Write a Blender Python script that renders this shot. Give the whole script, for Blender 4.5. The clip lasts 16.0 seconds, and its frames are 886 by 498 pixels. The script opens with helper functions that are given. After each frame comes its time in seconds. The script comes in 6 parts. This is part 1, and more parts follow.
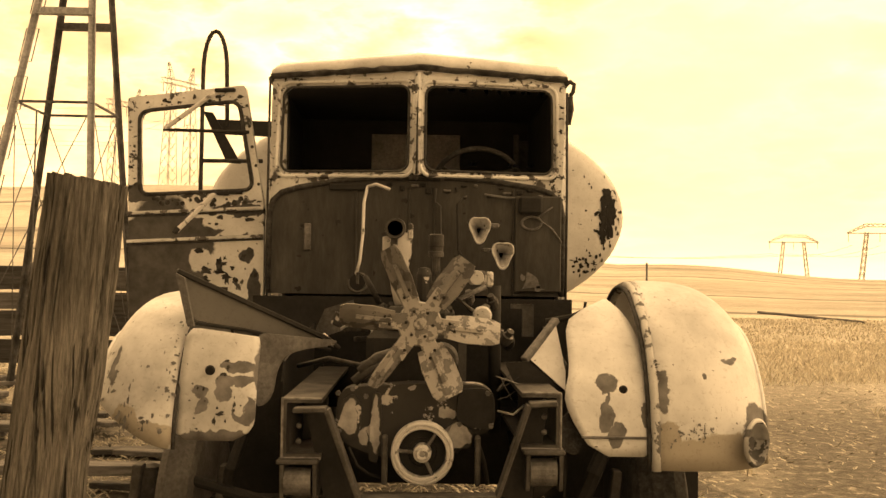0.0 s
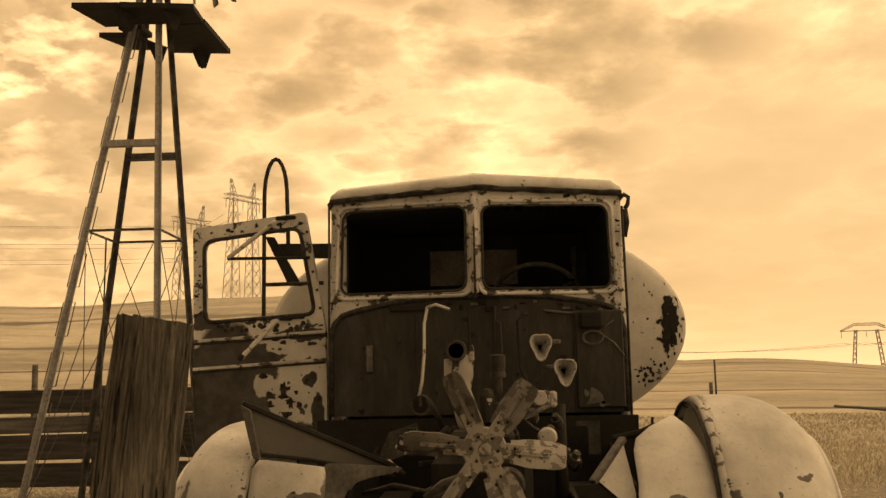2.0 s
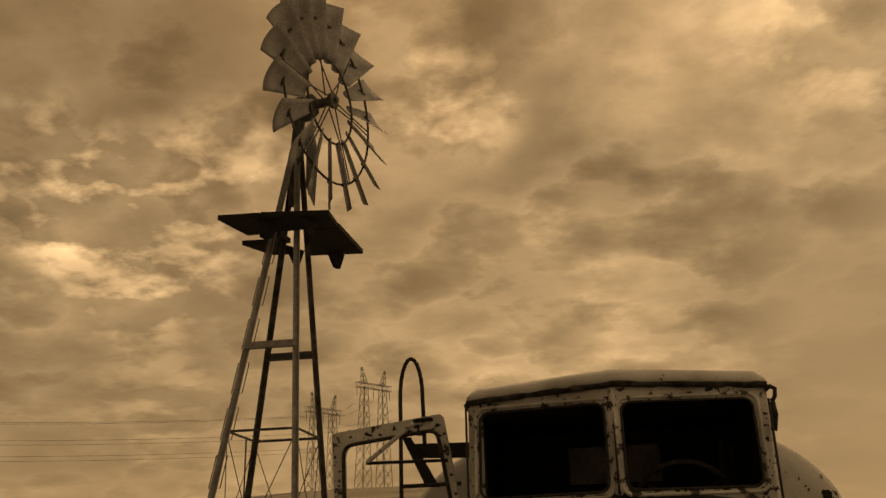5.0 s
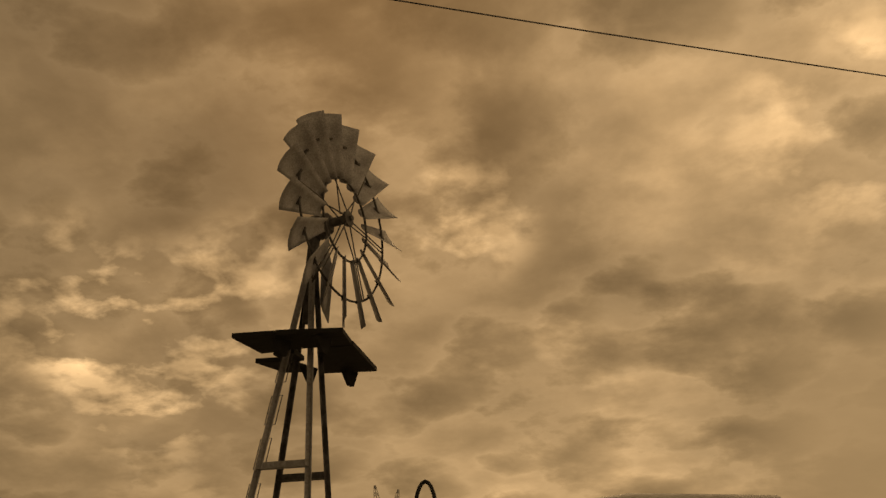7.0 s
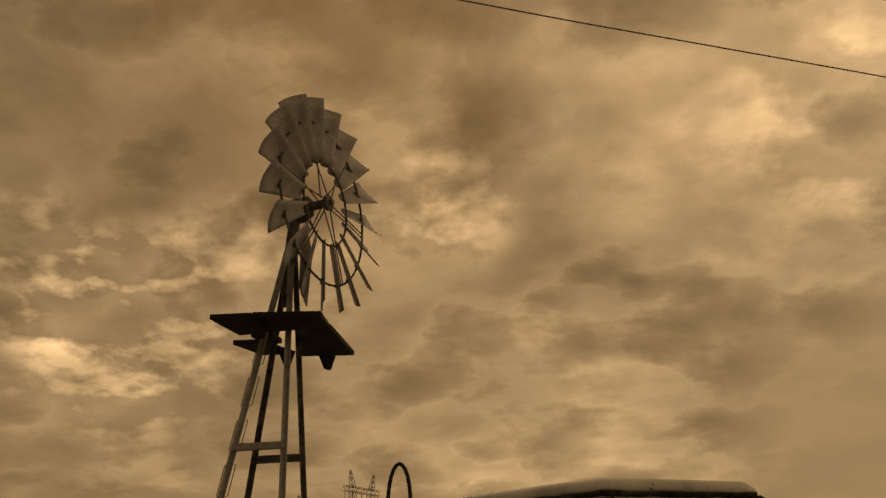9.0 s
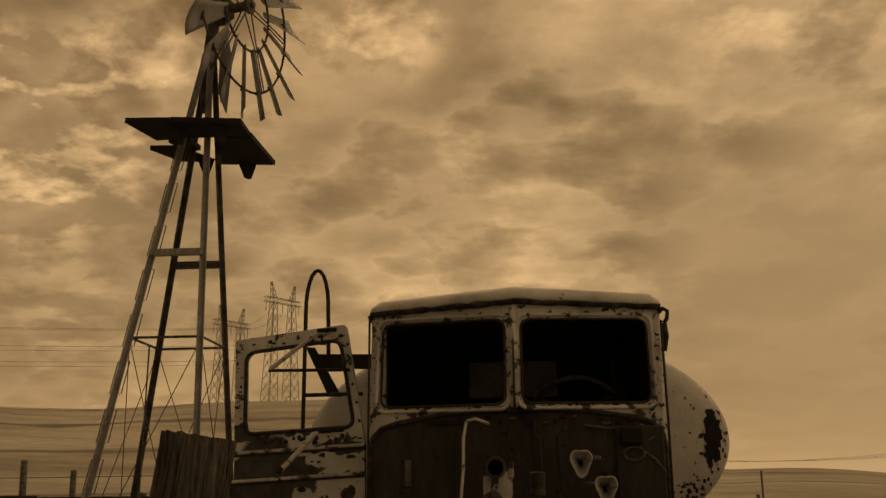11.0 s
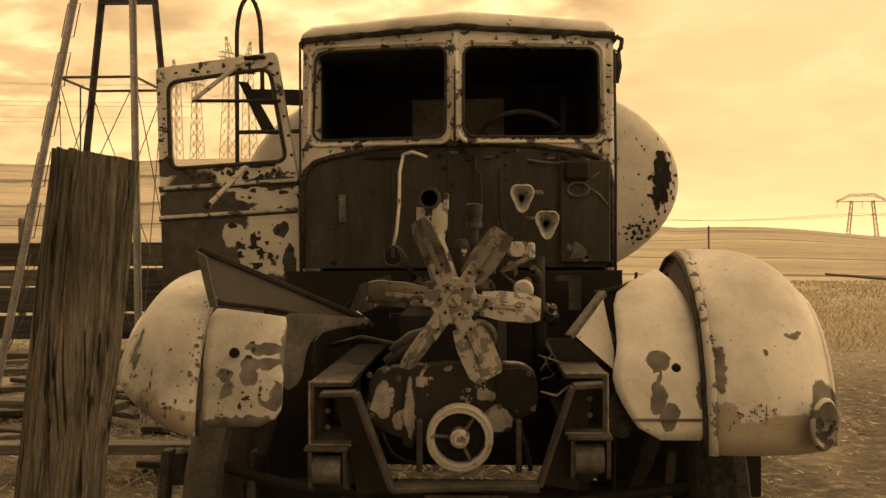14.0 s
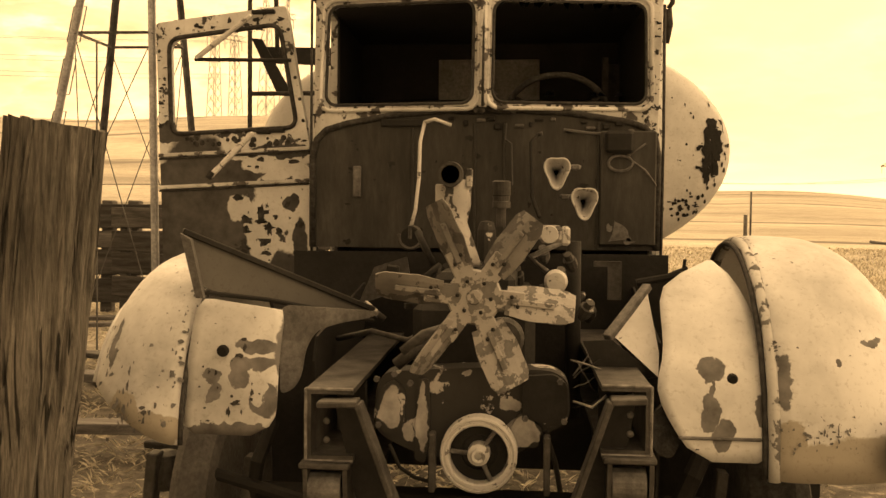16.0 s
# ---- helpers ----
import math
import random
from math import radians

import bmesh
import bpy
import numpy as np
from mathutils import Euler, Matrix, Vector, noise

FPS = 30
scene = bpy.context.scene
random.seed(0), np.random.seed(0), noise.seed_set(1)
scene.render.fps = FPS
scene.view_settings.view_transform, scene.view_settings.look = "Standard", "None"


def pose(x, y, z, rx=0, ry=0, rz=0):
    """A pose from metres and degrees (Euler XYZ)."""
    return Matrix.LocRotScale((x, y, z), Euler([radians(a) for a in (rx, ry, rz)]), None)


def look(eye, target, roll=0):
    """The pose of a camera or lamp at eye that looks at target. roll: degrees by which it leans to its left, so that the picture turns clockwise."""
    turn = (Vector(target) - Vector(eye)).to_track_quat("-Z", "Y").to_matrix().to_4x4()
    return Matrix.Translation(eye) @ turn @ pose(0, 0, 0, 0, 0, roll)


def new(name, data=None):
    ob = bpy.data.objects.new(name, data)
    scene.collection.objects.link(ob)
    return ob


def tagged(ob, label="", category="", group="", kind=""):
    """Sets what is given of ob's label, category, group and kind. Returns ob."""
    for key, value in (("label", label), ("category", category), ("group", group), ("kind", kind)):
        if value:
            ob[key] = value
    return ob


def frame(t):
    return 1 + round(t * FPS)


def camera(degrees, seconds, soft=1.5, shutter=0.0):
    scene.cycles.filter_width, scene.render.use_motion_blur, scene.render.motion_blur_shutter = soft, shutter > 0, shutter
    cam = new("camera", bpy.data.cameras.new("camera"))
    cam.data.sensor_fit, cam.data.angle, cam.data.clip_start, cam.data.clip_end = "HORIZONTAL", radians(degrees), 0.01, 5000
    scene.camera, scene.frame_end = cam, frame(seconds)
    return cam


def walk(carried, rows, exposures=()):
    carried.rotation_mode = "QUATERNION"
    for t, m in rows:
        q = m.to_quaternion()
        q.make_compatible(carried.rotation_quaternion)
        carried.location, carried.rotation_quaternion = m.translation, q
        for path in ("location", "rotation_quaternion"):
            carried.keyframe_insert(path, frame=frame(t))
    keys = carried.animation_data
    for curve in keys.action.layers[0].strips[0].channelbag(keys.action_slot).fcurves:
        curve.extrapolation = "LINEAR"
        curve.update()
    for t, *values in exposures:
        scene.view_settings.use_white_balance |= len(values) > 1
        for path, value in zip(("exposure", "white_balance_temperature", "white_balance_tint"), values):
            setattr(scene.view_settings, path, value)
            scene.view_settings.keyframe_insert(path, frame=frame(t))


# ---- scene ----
cam = camera(49.5, 16.0)
PATH = [
    (0, (-0.008, 0.178, 1.317), (-0.003, 2.177, 1.383), 0.8),
    (0.5, (-0.004, 0.165, 1.34), (-0.012, 2.163, 1.427), 0.0),
    (1, (-0.003, 0.153, 1.363), (-0.042, 2.146, 1.522), -0.8),
    (1.5, (-0.001, 0.147, 1.372), (-0.067, 2.136, 1.575), -0.9),
    (2, (-0.004, 0.152, 1.388), (-0.122, 2.129, 1.667), -1.2),
    (2.5, (-0.007, 0.15, 1.401), (-0.166, 2.115, 1.738), -1.8),
    (3, (-0.013, 0.147, 1.417), (-0.23, 2.093, 1.825), -2.0),
    (3.5, (-0.02, 0.148, 1.434), (-0.302, 2.067, 1.921), -2.6),
    (4, (-0.024, 0.14, 1.442), (-0.338, 2.04, 1.981), -2.2),
    (4.5, (-0.03, 0.126, 1.449), (-0.37, 2.003, 2.049), -2.2),
    (5, (-0.031, 0.112, 1.46), (-0.388, 1.968, 2.114), -1.7),
    (5.2, (-0.024, 0.11, 1.465), (-0.383, 1.955, 2.148), -1.8),
    (7.5, (-0.031, 0.099, 1.487), (-0.39, 1.848, 2.39), -1.6),
    (8, (-0.028, 0.087, 1.481), (-0.387, 1.828, 2.397), -1.3),
    (10.3, (0.002, 0.059, 1.429), (-0.234, 1.943, 2.055), -0.6),
    (10.5, (-0.001, 0.068, 1.427), (-0.223, 1.967, 2.013), -0.5),
    (11, (-0.003, 0.094, 1.425), (-0.194, 2.023, 1.916), -0.6),
    (11.5, (0.004, 0.132, 1.41), (-0.145, 2.087, 1.804), -0.5),
    (12, (0.017, 0.183, 1.391), (-0.102, 2.16, 1.672), -0.6),
    (12.5, (0.037, 0.242, 1.372), (-0.037, 2.234, 1.536), 0.4),
    (13, (0.039, 0.279, 1.374), (-0.017, 2.275, 1.493), 0.7),
    (13.5, (0.042, 0.329, 1.352), (-0.035, 2.327, 1.413), 0.4),
    (14, (0.069, 0.404, 1.336), (-0.049, 2.4, 1.334), -0.3),
    (14.5, (0.121, 0.543, 1.386), (-0.042, 2.535, 1.325), -0.4),
    (15, (0.181, 0.622, 1.454), (-0.056, 2.606, 1.366), -0.6),
    (15.5, (0.162, 0.704, 1.45), (-0.063, 2.688, 1.341), 0.6),
    (16, (0.088, 0.826, 1.41), (-0.104, 2.815, 1.324), 0.5),
]
walk(cam, [(t, look(eye, target, roll)) for t, eye, target, roll in PATH],
     exposures=[(0.0, 2.42), (0.5, 2.2), (1.0, 1.85), (1.5, 1.5), (2.0, 1.25), (2.5, 1.0), (3.0, 0.78), (3.5, 0.5), (4.0, 0.25), (5.0, -0.08), (8.0, -0.2), (10.5, -0.3),
                (11.0, -0.1), (11.5, 0.12), (12.0, 0.35), (12.5, 0.58), (13.0, 0.88), (13.5, 1.2), (14.0, 1.52), (14.5, 1.82), (15.0, 2.12), (16.0, 2.3)])

# ---------------------------------------------------------------- world and sun
world = bpy.data.worlds.new("overcast_sky")
scene.world = world
world.use_nodes = True
wt = world.node_tree
wt.nodes.clear()


def wn(kind, **kw):
    n = wt.nodes.new(kind)
    for k, v in kw.items():
        if k == "op":
            n.operation = v
        elif k == "blend":
            n.blend_type = v
        else:
            n.inputs[k].default_value = v
    return n


def ramp(tree, stops, interp="LINEAR"):
    n = tree.nodes.new("ShaderNodeValToRGB")
    cr = n.color_ramp
    cr.interpolation = interp
    while len(cr.elements) < len(stops):
        cr.elements.new(0.5)
    for e, (p, c) in zip(cr.elements, stops):
        e.position = p
        e.color = (*c, 1) if len(c) == 3 else c
    return n


SUN_EL, SUN_ROT = 42.0, -20.0
tc = wn("ShaderNodeTexCoord")
sep = wn("ShaderNodeSeparateXYZ")
wt.links.new(tc.outputs["Generated"], sep.inputs[0])
up = wn("ShaderNodeMath", op="MAXIMUM")
up.inputs[1].default_value = 0.0
wt.links.new(sep.outputs["Z"], up.inputs[0])
lift = wn("ShaderNodeMath", op="ADD")
lift.inputs[1].default_value = 0.24
wt.links.new(up.outputs[0], lift.inputs[0])
flat = []
for ax in ("X", "Y"):
    d = wn("ShaderNodeMath", op="DIVIDE")
    wt.links.new(sep.outputs[ax], d.inputs[0])
    wt.links.new(lift.outputs[0], d.inputs[1])
    flat.append(d)
comb = wn("ShaderNodeCombineXYZ")
wt.links.new(flat[0].outputs[0], comb.inputs["X"])
wt.links.new(flat[1].outputs[0], comb.inputs["Y"])
comb.inputs["Z"].default_value = 8.3
big = wn("ShaderNodeTexNoise", Scale=1.1, Detail=2.0, Roughness=0.5, Distortion=0.2)
puff = wn("ShaderNodeTexNoise", Scale=4.6, Detail=12.0, Roughness=0.57, Distortion=0.1)
for n in (big, puff):
    wt.links.new(comb.outputs[0], n.inputs["Vector"])
# billowing edges: rounded cells, their places stirred by the finer noise
stir = wn("ShaderNodeVectorMath", op="MULTIPLY_ADD")
stir.inputs[1].default_value = (0.30, 0.30, 0.0)
wt.links.new(puff.outputs["Color"], stir.inputs[0])
wt.links.new(comb.outputs[0], stir.inputs[2])
cells = wn("ShaderNodeTexVoronoi", Scale=5.2)
cells.feature = "SMOOTH_F1"
cells.inputs["Smoothness"].default_value = 0.3
wt.links.new(stir.outputs[0], cells.inputs["Vector"])
billow = wn("ShaderNodeMath", op="MULTIPLY_ADD")
billow.inputs[1].default_value, billow.inputs[2].default_value = -0.42, 0.16
wt.links.new(cells.outputs["Distance"], billow.inputs[0])
puffs = wn("ShaderNodeMath", op="ADD")
wt.links.new(puff.outputs["Fac"], puffs.inputs[0])
wt.links.new(billow.outputs[0], puffs.inputs[1])
mixn = wn("ShaderNodeMix")
mixn.data_type = "FLOAT"
mixn.inputs[0].default_value = 0.6
wt.links.new(big.outputs["Fac"], mixn.inputs[2])
wt.links.new(puffs.outputs[0], mixn.inputs[3])
clouds = ramp(wt, [(0.24, (0.38, 0.24, 0.11)), (0.36, (0.48, 0.303, 0.14)), (0.42, (0.56, 0.355, 0.166)), (0.455, (0.60, 0.383, 0.181)), (0.485, (0.49, 0.31, 0.143)),
                   (0.52, (0.40, 0.252, 0.116)), (0.57, (0.31, 0.195, 0.089)), (0.64, (0.23, 0.145, 0.066)), (0.75, (0.14, 0.089, 0.04))])
wt.links.new(mixn.outputs[0], clouds.inputs[0])
# broad lighter and darker reaches of the deck
reach = wn("ShaderNodeTexNoise", Scale=2.3, Detail=8.0, Roughness=0.55)
shift = wn("ShaderNodeVectorMath", op="ADD")
shift.inputs[1].default_value = (4.0, 7.0, 2.0)
wt.links.new(comb.outputs[0], shift.inputs[0])
wt.links.new(shift.outputs[0], reach.inputs["Vector"])
span = ramp(wt, [(0.33, (0.70, 0.70, 0.70)), (0.52, (1.0, 1.0, 1.0)), (0.62, (1.35, 1.35, 1.35)), (0.72, (1.9, 1.9, 1.9))])
wt.links.new(reach.outputs["Fac"], span.inputs[0])
deck = wn("ShaderNodeMix", blend="MULTIPLY")
deck.data_type = "RGBA"
deck.inputs[0].default_value = 1.0
wt.links.new(clouds.outputs[0], deck.inputs[6])
wt.links.new(span.outputs[0], deck.inputs[7])
# heavy masses and torn bright gaps, by azimuth, elevation, half-width in degrees and strength


def lobe(az, el, wide):
    v = wn("ShaderNodeVectorMath", op="DOT_PRODUCT")
    ca = math.cos(radians(el))
    v.inputs[1].default_value = (ca * math.sin(radians(az)), ca * math.cos(radians(az)), math.sin(radians(el)))
    wt.links.new(tc.outputs["Generated"], v.inputs[0])
    r = wn("ShaderNodeMapRange")
    r.interpolation_type = "SMOOTHERSTEP"
    r.inputs["From Min"].default_value, r.inputs["From Max"].default_value = math.cos(radians(wide * 1.7)), 1.0
    wt.links.new(v.outputs["Value"], r.inputs["Value"])
    return r.outputs[0]


def wmath(op, a, b):
    n = wn("ShaderNodeMath", op=op)
    for sock, v in ((n.inputs[0], a), (n.inputs[1], b)):
        if isinstance(v, (int, float)):
            sock.default_value = v
        else:
            wt.links.new(v, sock)
    return n.outputs[0]


mass = 1.0
for az, el, wide, deep in ((-36, 33, 8, 0.22), (-24, 29, 5, 0.28), (-4, 30.5, 4.5, 0.25), (-33, 13, 9, 0.34), (2, 25, 6, 0.12), (9, 20, 8, 0.12)):
    mass = wmath("MULTIPLY", mass, wmath("SUBTRACT", 1.0, wmath("MULTIPLY", lobe(az, el, wide), deep)))
tear = wn("ShaderNodeTexNoise", Scale=8.5, Detail=6.0, Roughness=0.52, Distortion=0.1)
wt.links.new(comb.outputs[0], tear.inputs["Vector"])
torn = wn("ShaderNodeMapRange")
torn.inputs["From Min"].default_value, torn.inputs["From Max"].default_value = 0.49, 0.62
wt.links.new(tear.outputs["Fac"], torn.inputs["Value"])
for az, el, wide, gain_ in ((-29, 19.5, 4.5, 1.15), (-35, 22, 3.5, 0.95), (-9.5, 27.8, 3.0, 0.9), (-24.5, 24, 3, 0.8), (-28, 10, 3.0, 0.5), (15.5, 30, 5, 0.4), (-3.5, 19, 3, 0.35), (14, 24, 9, 0.12)):
    mass = wmath("ADD", mass, wmath("MULTIPLY", wmath("MULTIPLY", lobe(az, el, wide), torn.outputs[0]), gain_))
heavy = wn("ShaderNodeVectorMath", op="SCALE")
wt.links.new(deck.outputs[2], heavy.inputs[0])
wt.links.new(mass, heavy.inputs["Scale"])
# thin haze towards the horizon
hz = ramp(wt, [(0.0, (1, 1, 1)), (0.05, (0.75, 0.75, 0.75)), (0.2, (0.25, 0.25, 0.25)), (0.42, (0, 0, 0))])
wt.links.new(up.outputs[0], hz.inputs[0])
band = ramp(wt, [(0.0, (0.62, 0.40, 0.19)), (0.035, (0.48, 0.305, 0.142)), (0.1, (0.36, 0.227, 0.104)), (0.3, (0.44, 0.277, 0.127))])
wt.links.new(up.outputs[0], band.inputs[0])
haze = wn("ShaderNodeMix")
haze.data_type = "RGBA"
wt.links.new(hz.outputs[0], haze.inputs[0])
# an even veil of thin cloud low on one side
veil = wn("ShaderNodeMix")
veil.data_type = "RGBA"
veil.inputs[7].default_value = (0.40, 0.253, 0.117, 1)
wt.links.new(wmath("MULTIPLY", lobe(17, 9.5, 8.5), 0.8), veil.inputs[0])
wt.links.new(heavy.outputs[0], veil.inputs[6])
wt.links.new(veil.outputs[2], haze.inputs[6])
wt.links.new(band.outputs[0], haze.inputs[7])
# the clear sky above the clouds, seen faintly through them
sky = wn("ShaderNodeTexSky")
sky.sky_type = "NISHITA"
sky.sun_disc = False
sky.sun_elevation, sky.sun_rotation = radians(SUN_EL), radians(SUN_ROT)
warm = wn("ShaderNodeMix", blend="MULTIPLY")
warm.data_type = "RGBA"
warm.inputs[0].default_value = 1.0
warm.inputs[7].default_value = (0.10, 0.05, 0.013, 1)
wt.links.new(sky.outputs[0], warm.inputs[6])
both = wn("ShaderNodeMix")
both.data_type = "RGBA"
both.inputs[0].default_value = 0.08
wt.links.new(haze.outputs[2], both.inputs[6])
wt.links.new(warm.outputs[2], both.inputs[7])
# the cloud deck is brighter towards the veiled sun ahead than behind
side = wn("ShaderNodeMapRange")
side.inputs["From Min"].default_value, side.inputs["From Max"].default_value = -0.6, 0.4
side.inputs["To Min"].default_value, side.inputs["To Max"].default_value = 0.46, 1.0
wt.links.new(sep.outputs["Y"], side.inputs["Value"])
back = wn("ShaderNodeBackground")
# and a little brighter on high to the right, where the deck is thin
thin = wn("ShaderNodeMath", op="MULTIPLY")
wt.links.new(sep.outputs["X"], thin.inputs[0])
wt.links.new(up.outputs[0], thin.inputs[1])
gain = wn("ShaderNodeMath", op="MULTIPLY_ADD")
gain.inputs[1].default_value = 1.3
wt.links.new(thin.outputs[0], gain.inputs[0])
wt.links.new(side.outputs[0], gain.inputs[2])
wt.links.new(gain.outputs[0], back.inputs["Strength"])
wt.links.new(both.outputs[2], back.inputs["Color"])
out = wn("ShaderNodeOutputWorld")
wt.links.new(back.outputs[0], out.inputs["Surface"])

sun = new("sun", bpy.data.lights.new("sun", "SUN"))
sun.data.energy, sun.data.angle, sun.data.color = 0.6, radians(35), (1.0, 0.64, 0.30)
sun.matrix_world = look((-6.0, 16.0, 15.5), (0, 0, 0))


# ---------------------------------------------------------------- materials
def nodes_of(name):
    m = bpy.data.materials.new(name)
    m.use_nodes = True
    t = m.node_tree
    return m, t, t.nodes["Principled BSDF"]


def tnode(t, kind, **kw):
    n = t.nodes.new(kind)
    for k, v in kw.items():
        n.inputs[k].default_value = v
    return n


def scaled(t, vec, s):
    n = t.nodes.new("ShaderNodeVectorMath")
    n.operation = "MULTIPLY"
    n.inputs[1].default_value = s
    t.links.new(vec, n.inputs[0])
    return n.outputs[0]


def mixc(t, fac, a, b, blend="MIX"):
    n = t.nodes.new("ShaderNodeMix")
    n.data_type, n.blend_type = "RGBA", blend
    for sock, v in ((n.inputs[0], fac), (n.inputs[6], a), (n.inputs[7], b)):
        if isinstance(v, (int, float)):
            sock.default_value = v
        elif isinstance(v, tuple):
            sock.default_value = (*v, 1)
        else:
            t.links.new(v, sock)
    return n.outputs[2]


def math_(t, op, a, b=None):
    n = t.nodes.new("ShaderNodeMath")
    n.operation = op
    for sock, v in ((n.inputs[0], a), (n.inputs[1], b)):
        if v is None:
            continue
        if isinstance(v, (int, float)):
            sock.default_value = v
        else:
            t.links.new(v, sock)
    return n.outputs[0]


def bumped(t, bsdf, height, strength, dist):
    b = tnode(t, "ShaderNodeBump", Strength=strength, Distance=dist)
    t.links.new(height, b.inputs["Height"])
    t.links.new(b.outputs[0], bsdf.inputs["Normal"])


def neutral(c):
    return (c[0] * 0.98, c[1] * 1.05, min(0.9, c[2] * 1.22))


def surface(name, dark, light, rough=0.8, metal=0.0, scale=8.0, stretch=(1, 1, 1), bump=0.3, dist=0.005, fine=60.0, contrast=(0.35, 0.68), random_by=0.0):
    """A two-scale weathered surface."""
    dark, light = neutral(dark), neutral(light)
    m, t, bsdf = nodes_of(name)
    co = tnode(t, "ShaderNodeTexCoord").outputs["Object"]
    v = scaled(t, co, stretch)
    n1 = tnode(t, "ShaderNodeTexNoise", Scale=scale, Detail=6.0, Roughness=0.62)
    n2 = tnode(t, "ShaderNodeTexNoise", Scale=fine, Detail=4.0, Roughness=0.7)
    for n in (n1, n2):
        t.links.new(v, n.inputs["Vector"])
    r = ramp(t, [(contrast[0], dark), (contrast[1], light)])
    t.links.new(n1.outputs["Fac"], r.inputs[0])
    r2 = ramp(t, [(0.3, (0.6, 0.6, 0.6)), (0.7, (1.25, 1.25, 1.25))])
    t.links.new(n2.outputs["Fac"], r2.inputs[0])
    c = mixc(t, 1.0, r.outputs[0], r2.outputs[0], "MULTIPLY")
    if random_by:
        oi = t.nodes.new("ShaderNodeObjectInfo")
        k = math_(t, "ADD", math_(t, "MULTIPLY", oi.outputs["Random"], random_by), 1 - random_by / 2)
        cc = t.nodes.new("ShaderNodeCombineColor")
        for i in range(3):
            t.links.new(k, cc.inputs[i])
        c = mixc(t, 1.0, c, cc.outputs[0], "MULTIPLY")
    t.links.new(c, bsdf.inputs["Base Color"])
    bsdf.inputs["Roughness"].default_value, bsdf.inputs["Metallic"].default_value = rough, metal
    bumped(t, bsdf, math_(t, "ADD", n1.outputs["Fac"], n2.outputs["Fac"]), bump, dist)
    return m


def paint(name, base, under, chips=0.66, scale=9.0, blobs=(), rough=0.5, keep=(), streak=0.25, primed=()):
    """Old paint that has flaked off in patches: small chips all over, and the larger bare spots in blobs (centre, radii);
    keep: spots where paint is left on a bare sheet; primed: spots worn to the grey primer."""
    base, under = neutral(base), neutral(under)
    m, t, bsdf = nodes_of(name)
    co = tnode(t, "ShaderNodeTexCoord").outputs["Object"]
    n1 = tnode(t, "ShaderNodeTexNoise", Scale=scale, Detail=7.0, Roughness=0.6)
    n2 = tnode(t, "ShaderNodeTexNoise", Scale=14.0, Detail=5.0, Roughness=0.6)
    n3 = tnode(t, "ShaderNodeTexNoise", Scale=2.4, Detail=5.0, Roughness=0.6)
    n4 = tnode(t, "ShaderNodeTexNoise", Scale=70.0, Detail=4.0, Roughness=0.65)
    for n in (n1, n2, n3, n4):
        t.links.new(co, n.inputs["Vector"])
    edge = math_(t, "ADD", math_(t, "MULTIPLY", n4.outputs["Fac"], 0.06), -0.03)
    mask = tnode(t, "ShaderNodeMapRange")
    mask.inputs["From Min"].default_value, mask.inputs["From Max"].default_value = chips, chips + 0.02
    t.links.new(math_(t, "ADD", n1.outputs["Fac"], edge), mask.inputs["Value"])
    mask = mask.outputs[0]

    def spots(group, level):
        wob = t.nodes.new("ShaderNodeVectorMath")
        wob.operation = "MULTIPLY_ADD"
        wob.inputs[1].default_value = (0.075,) * 3
        wob.inputs[2].default_value = (-0.0375,) * 3
        t.links.new(n2.outputs["Color"], wob.inputs[0])
        add = t.nodes.new("ShaderNodeVectorMath")
        t.links.new(co, add.inputs[0])
        t.links.new(wob.outputs[0], add.inputs[1])
        for c, r in group:
            sub = t.nodes.new("ShaderNodeVectorMath")
            sub.operation = "SUBTRACT"
            sub.inputs[1].default_value = c
            t.links.new(add.outputs[0], sub.inputs[0])
            ln = t.nodes.new("ShaderNodeVectorMath")
            ln.operation = "LENGTH"
            t.links.new(scaled(t, sub.outputs[0], tuple(1 / q for q in r)), ln.inputs[0])
            mr = tnode(t, "ShaderNodeMapRange")
            mr.inputs["From Min"].default_value, mr.inputs["From Max"].default_value = 1.04, 0.96
            t.links.new(ln.outputs["Value"], mr.inputs["Value"])
            level = math_(t, "MAXIMUM", level, mr.outputs[0])
        return level

    mask = spots(blobs, mask)
    if keep:
        hold = spots(keep, 0.0)
        hold = math_(t, "MULTIPLY", hold, math_(t, "SUBTRACT", 1.0, math_(t, "GREATER_THAN", n1.outputs["Fac"], chips + 0.04)))
        mask = math_(t, "MULTIPLY", mask, math_(t, "SUBTRACT", 1.0, hold))
    dirt = ramp(t, [(0.3, tuple(c * (1 - 1.5 * streak) for c in base)), (0.6, base), (0.8, tuple(min(1, c * 1.08) for c in base))])
    t.links.new(n3.outputs["Fac"], dirt.inputs[0])
    grit = ramp(t, [(0.28, (0.62, 0.6, 0.58)), (0.45, (1, 1, 1))])
    t.links.new(n4.outputs["Fac"], grit.inputs[0])
    top = mixc(t, 0.6, dirt.outputs[0], grit.outputs[0], "MULTIPLY")
    if primed:
        top = mixc(t, spots(primed, 0.0), top, mixc(t, 0.6, (0.36, 0.335, 0.29), grit.outputs[0], "MULTIPLY"))
    rust = ramp(t, [(0.3, tuple(c * 0.55 for c in under)), (0.7, tuple(c * 1.5 for c in under))])
    t.links.new(n2.outputs["Fac"], rust.inputs[0])
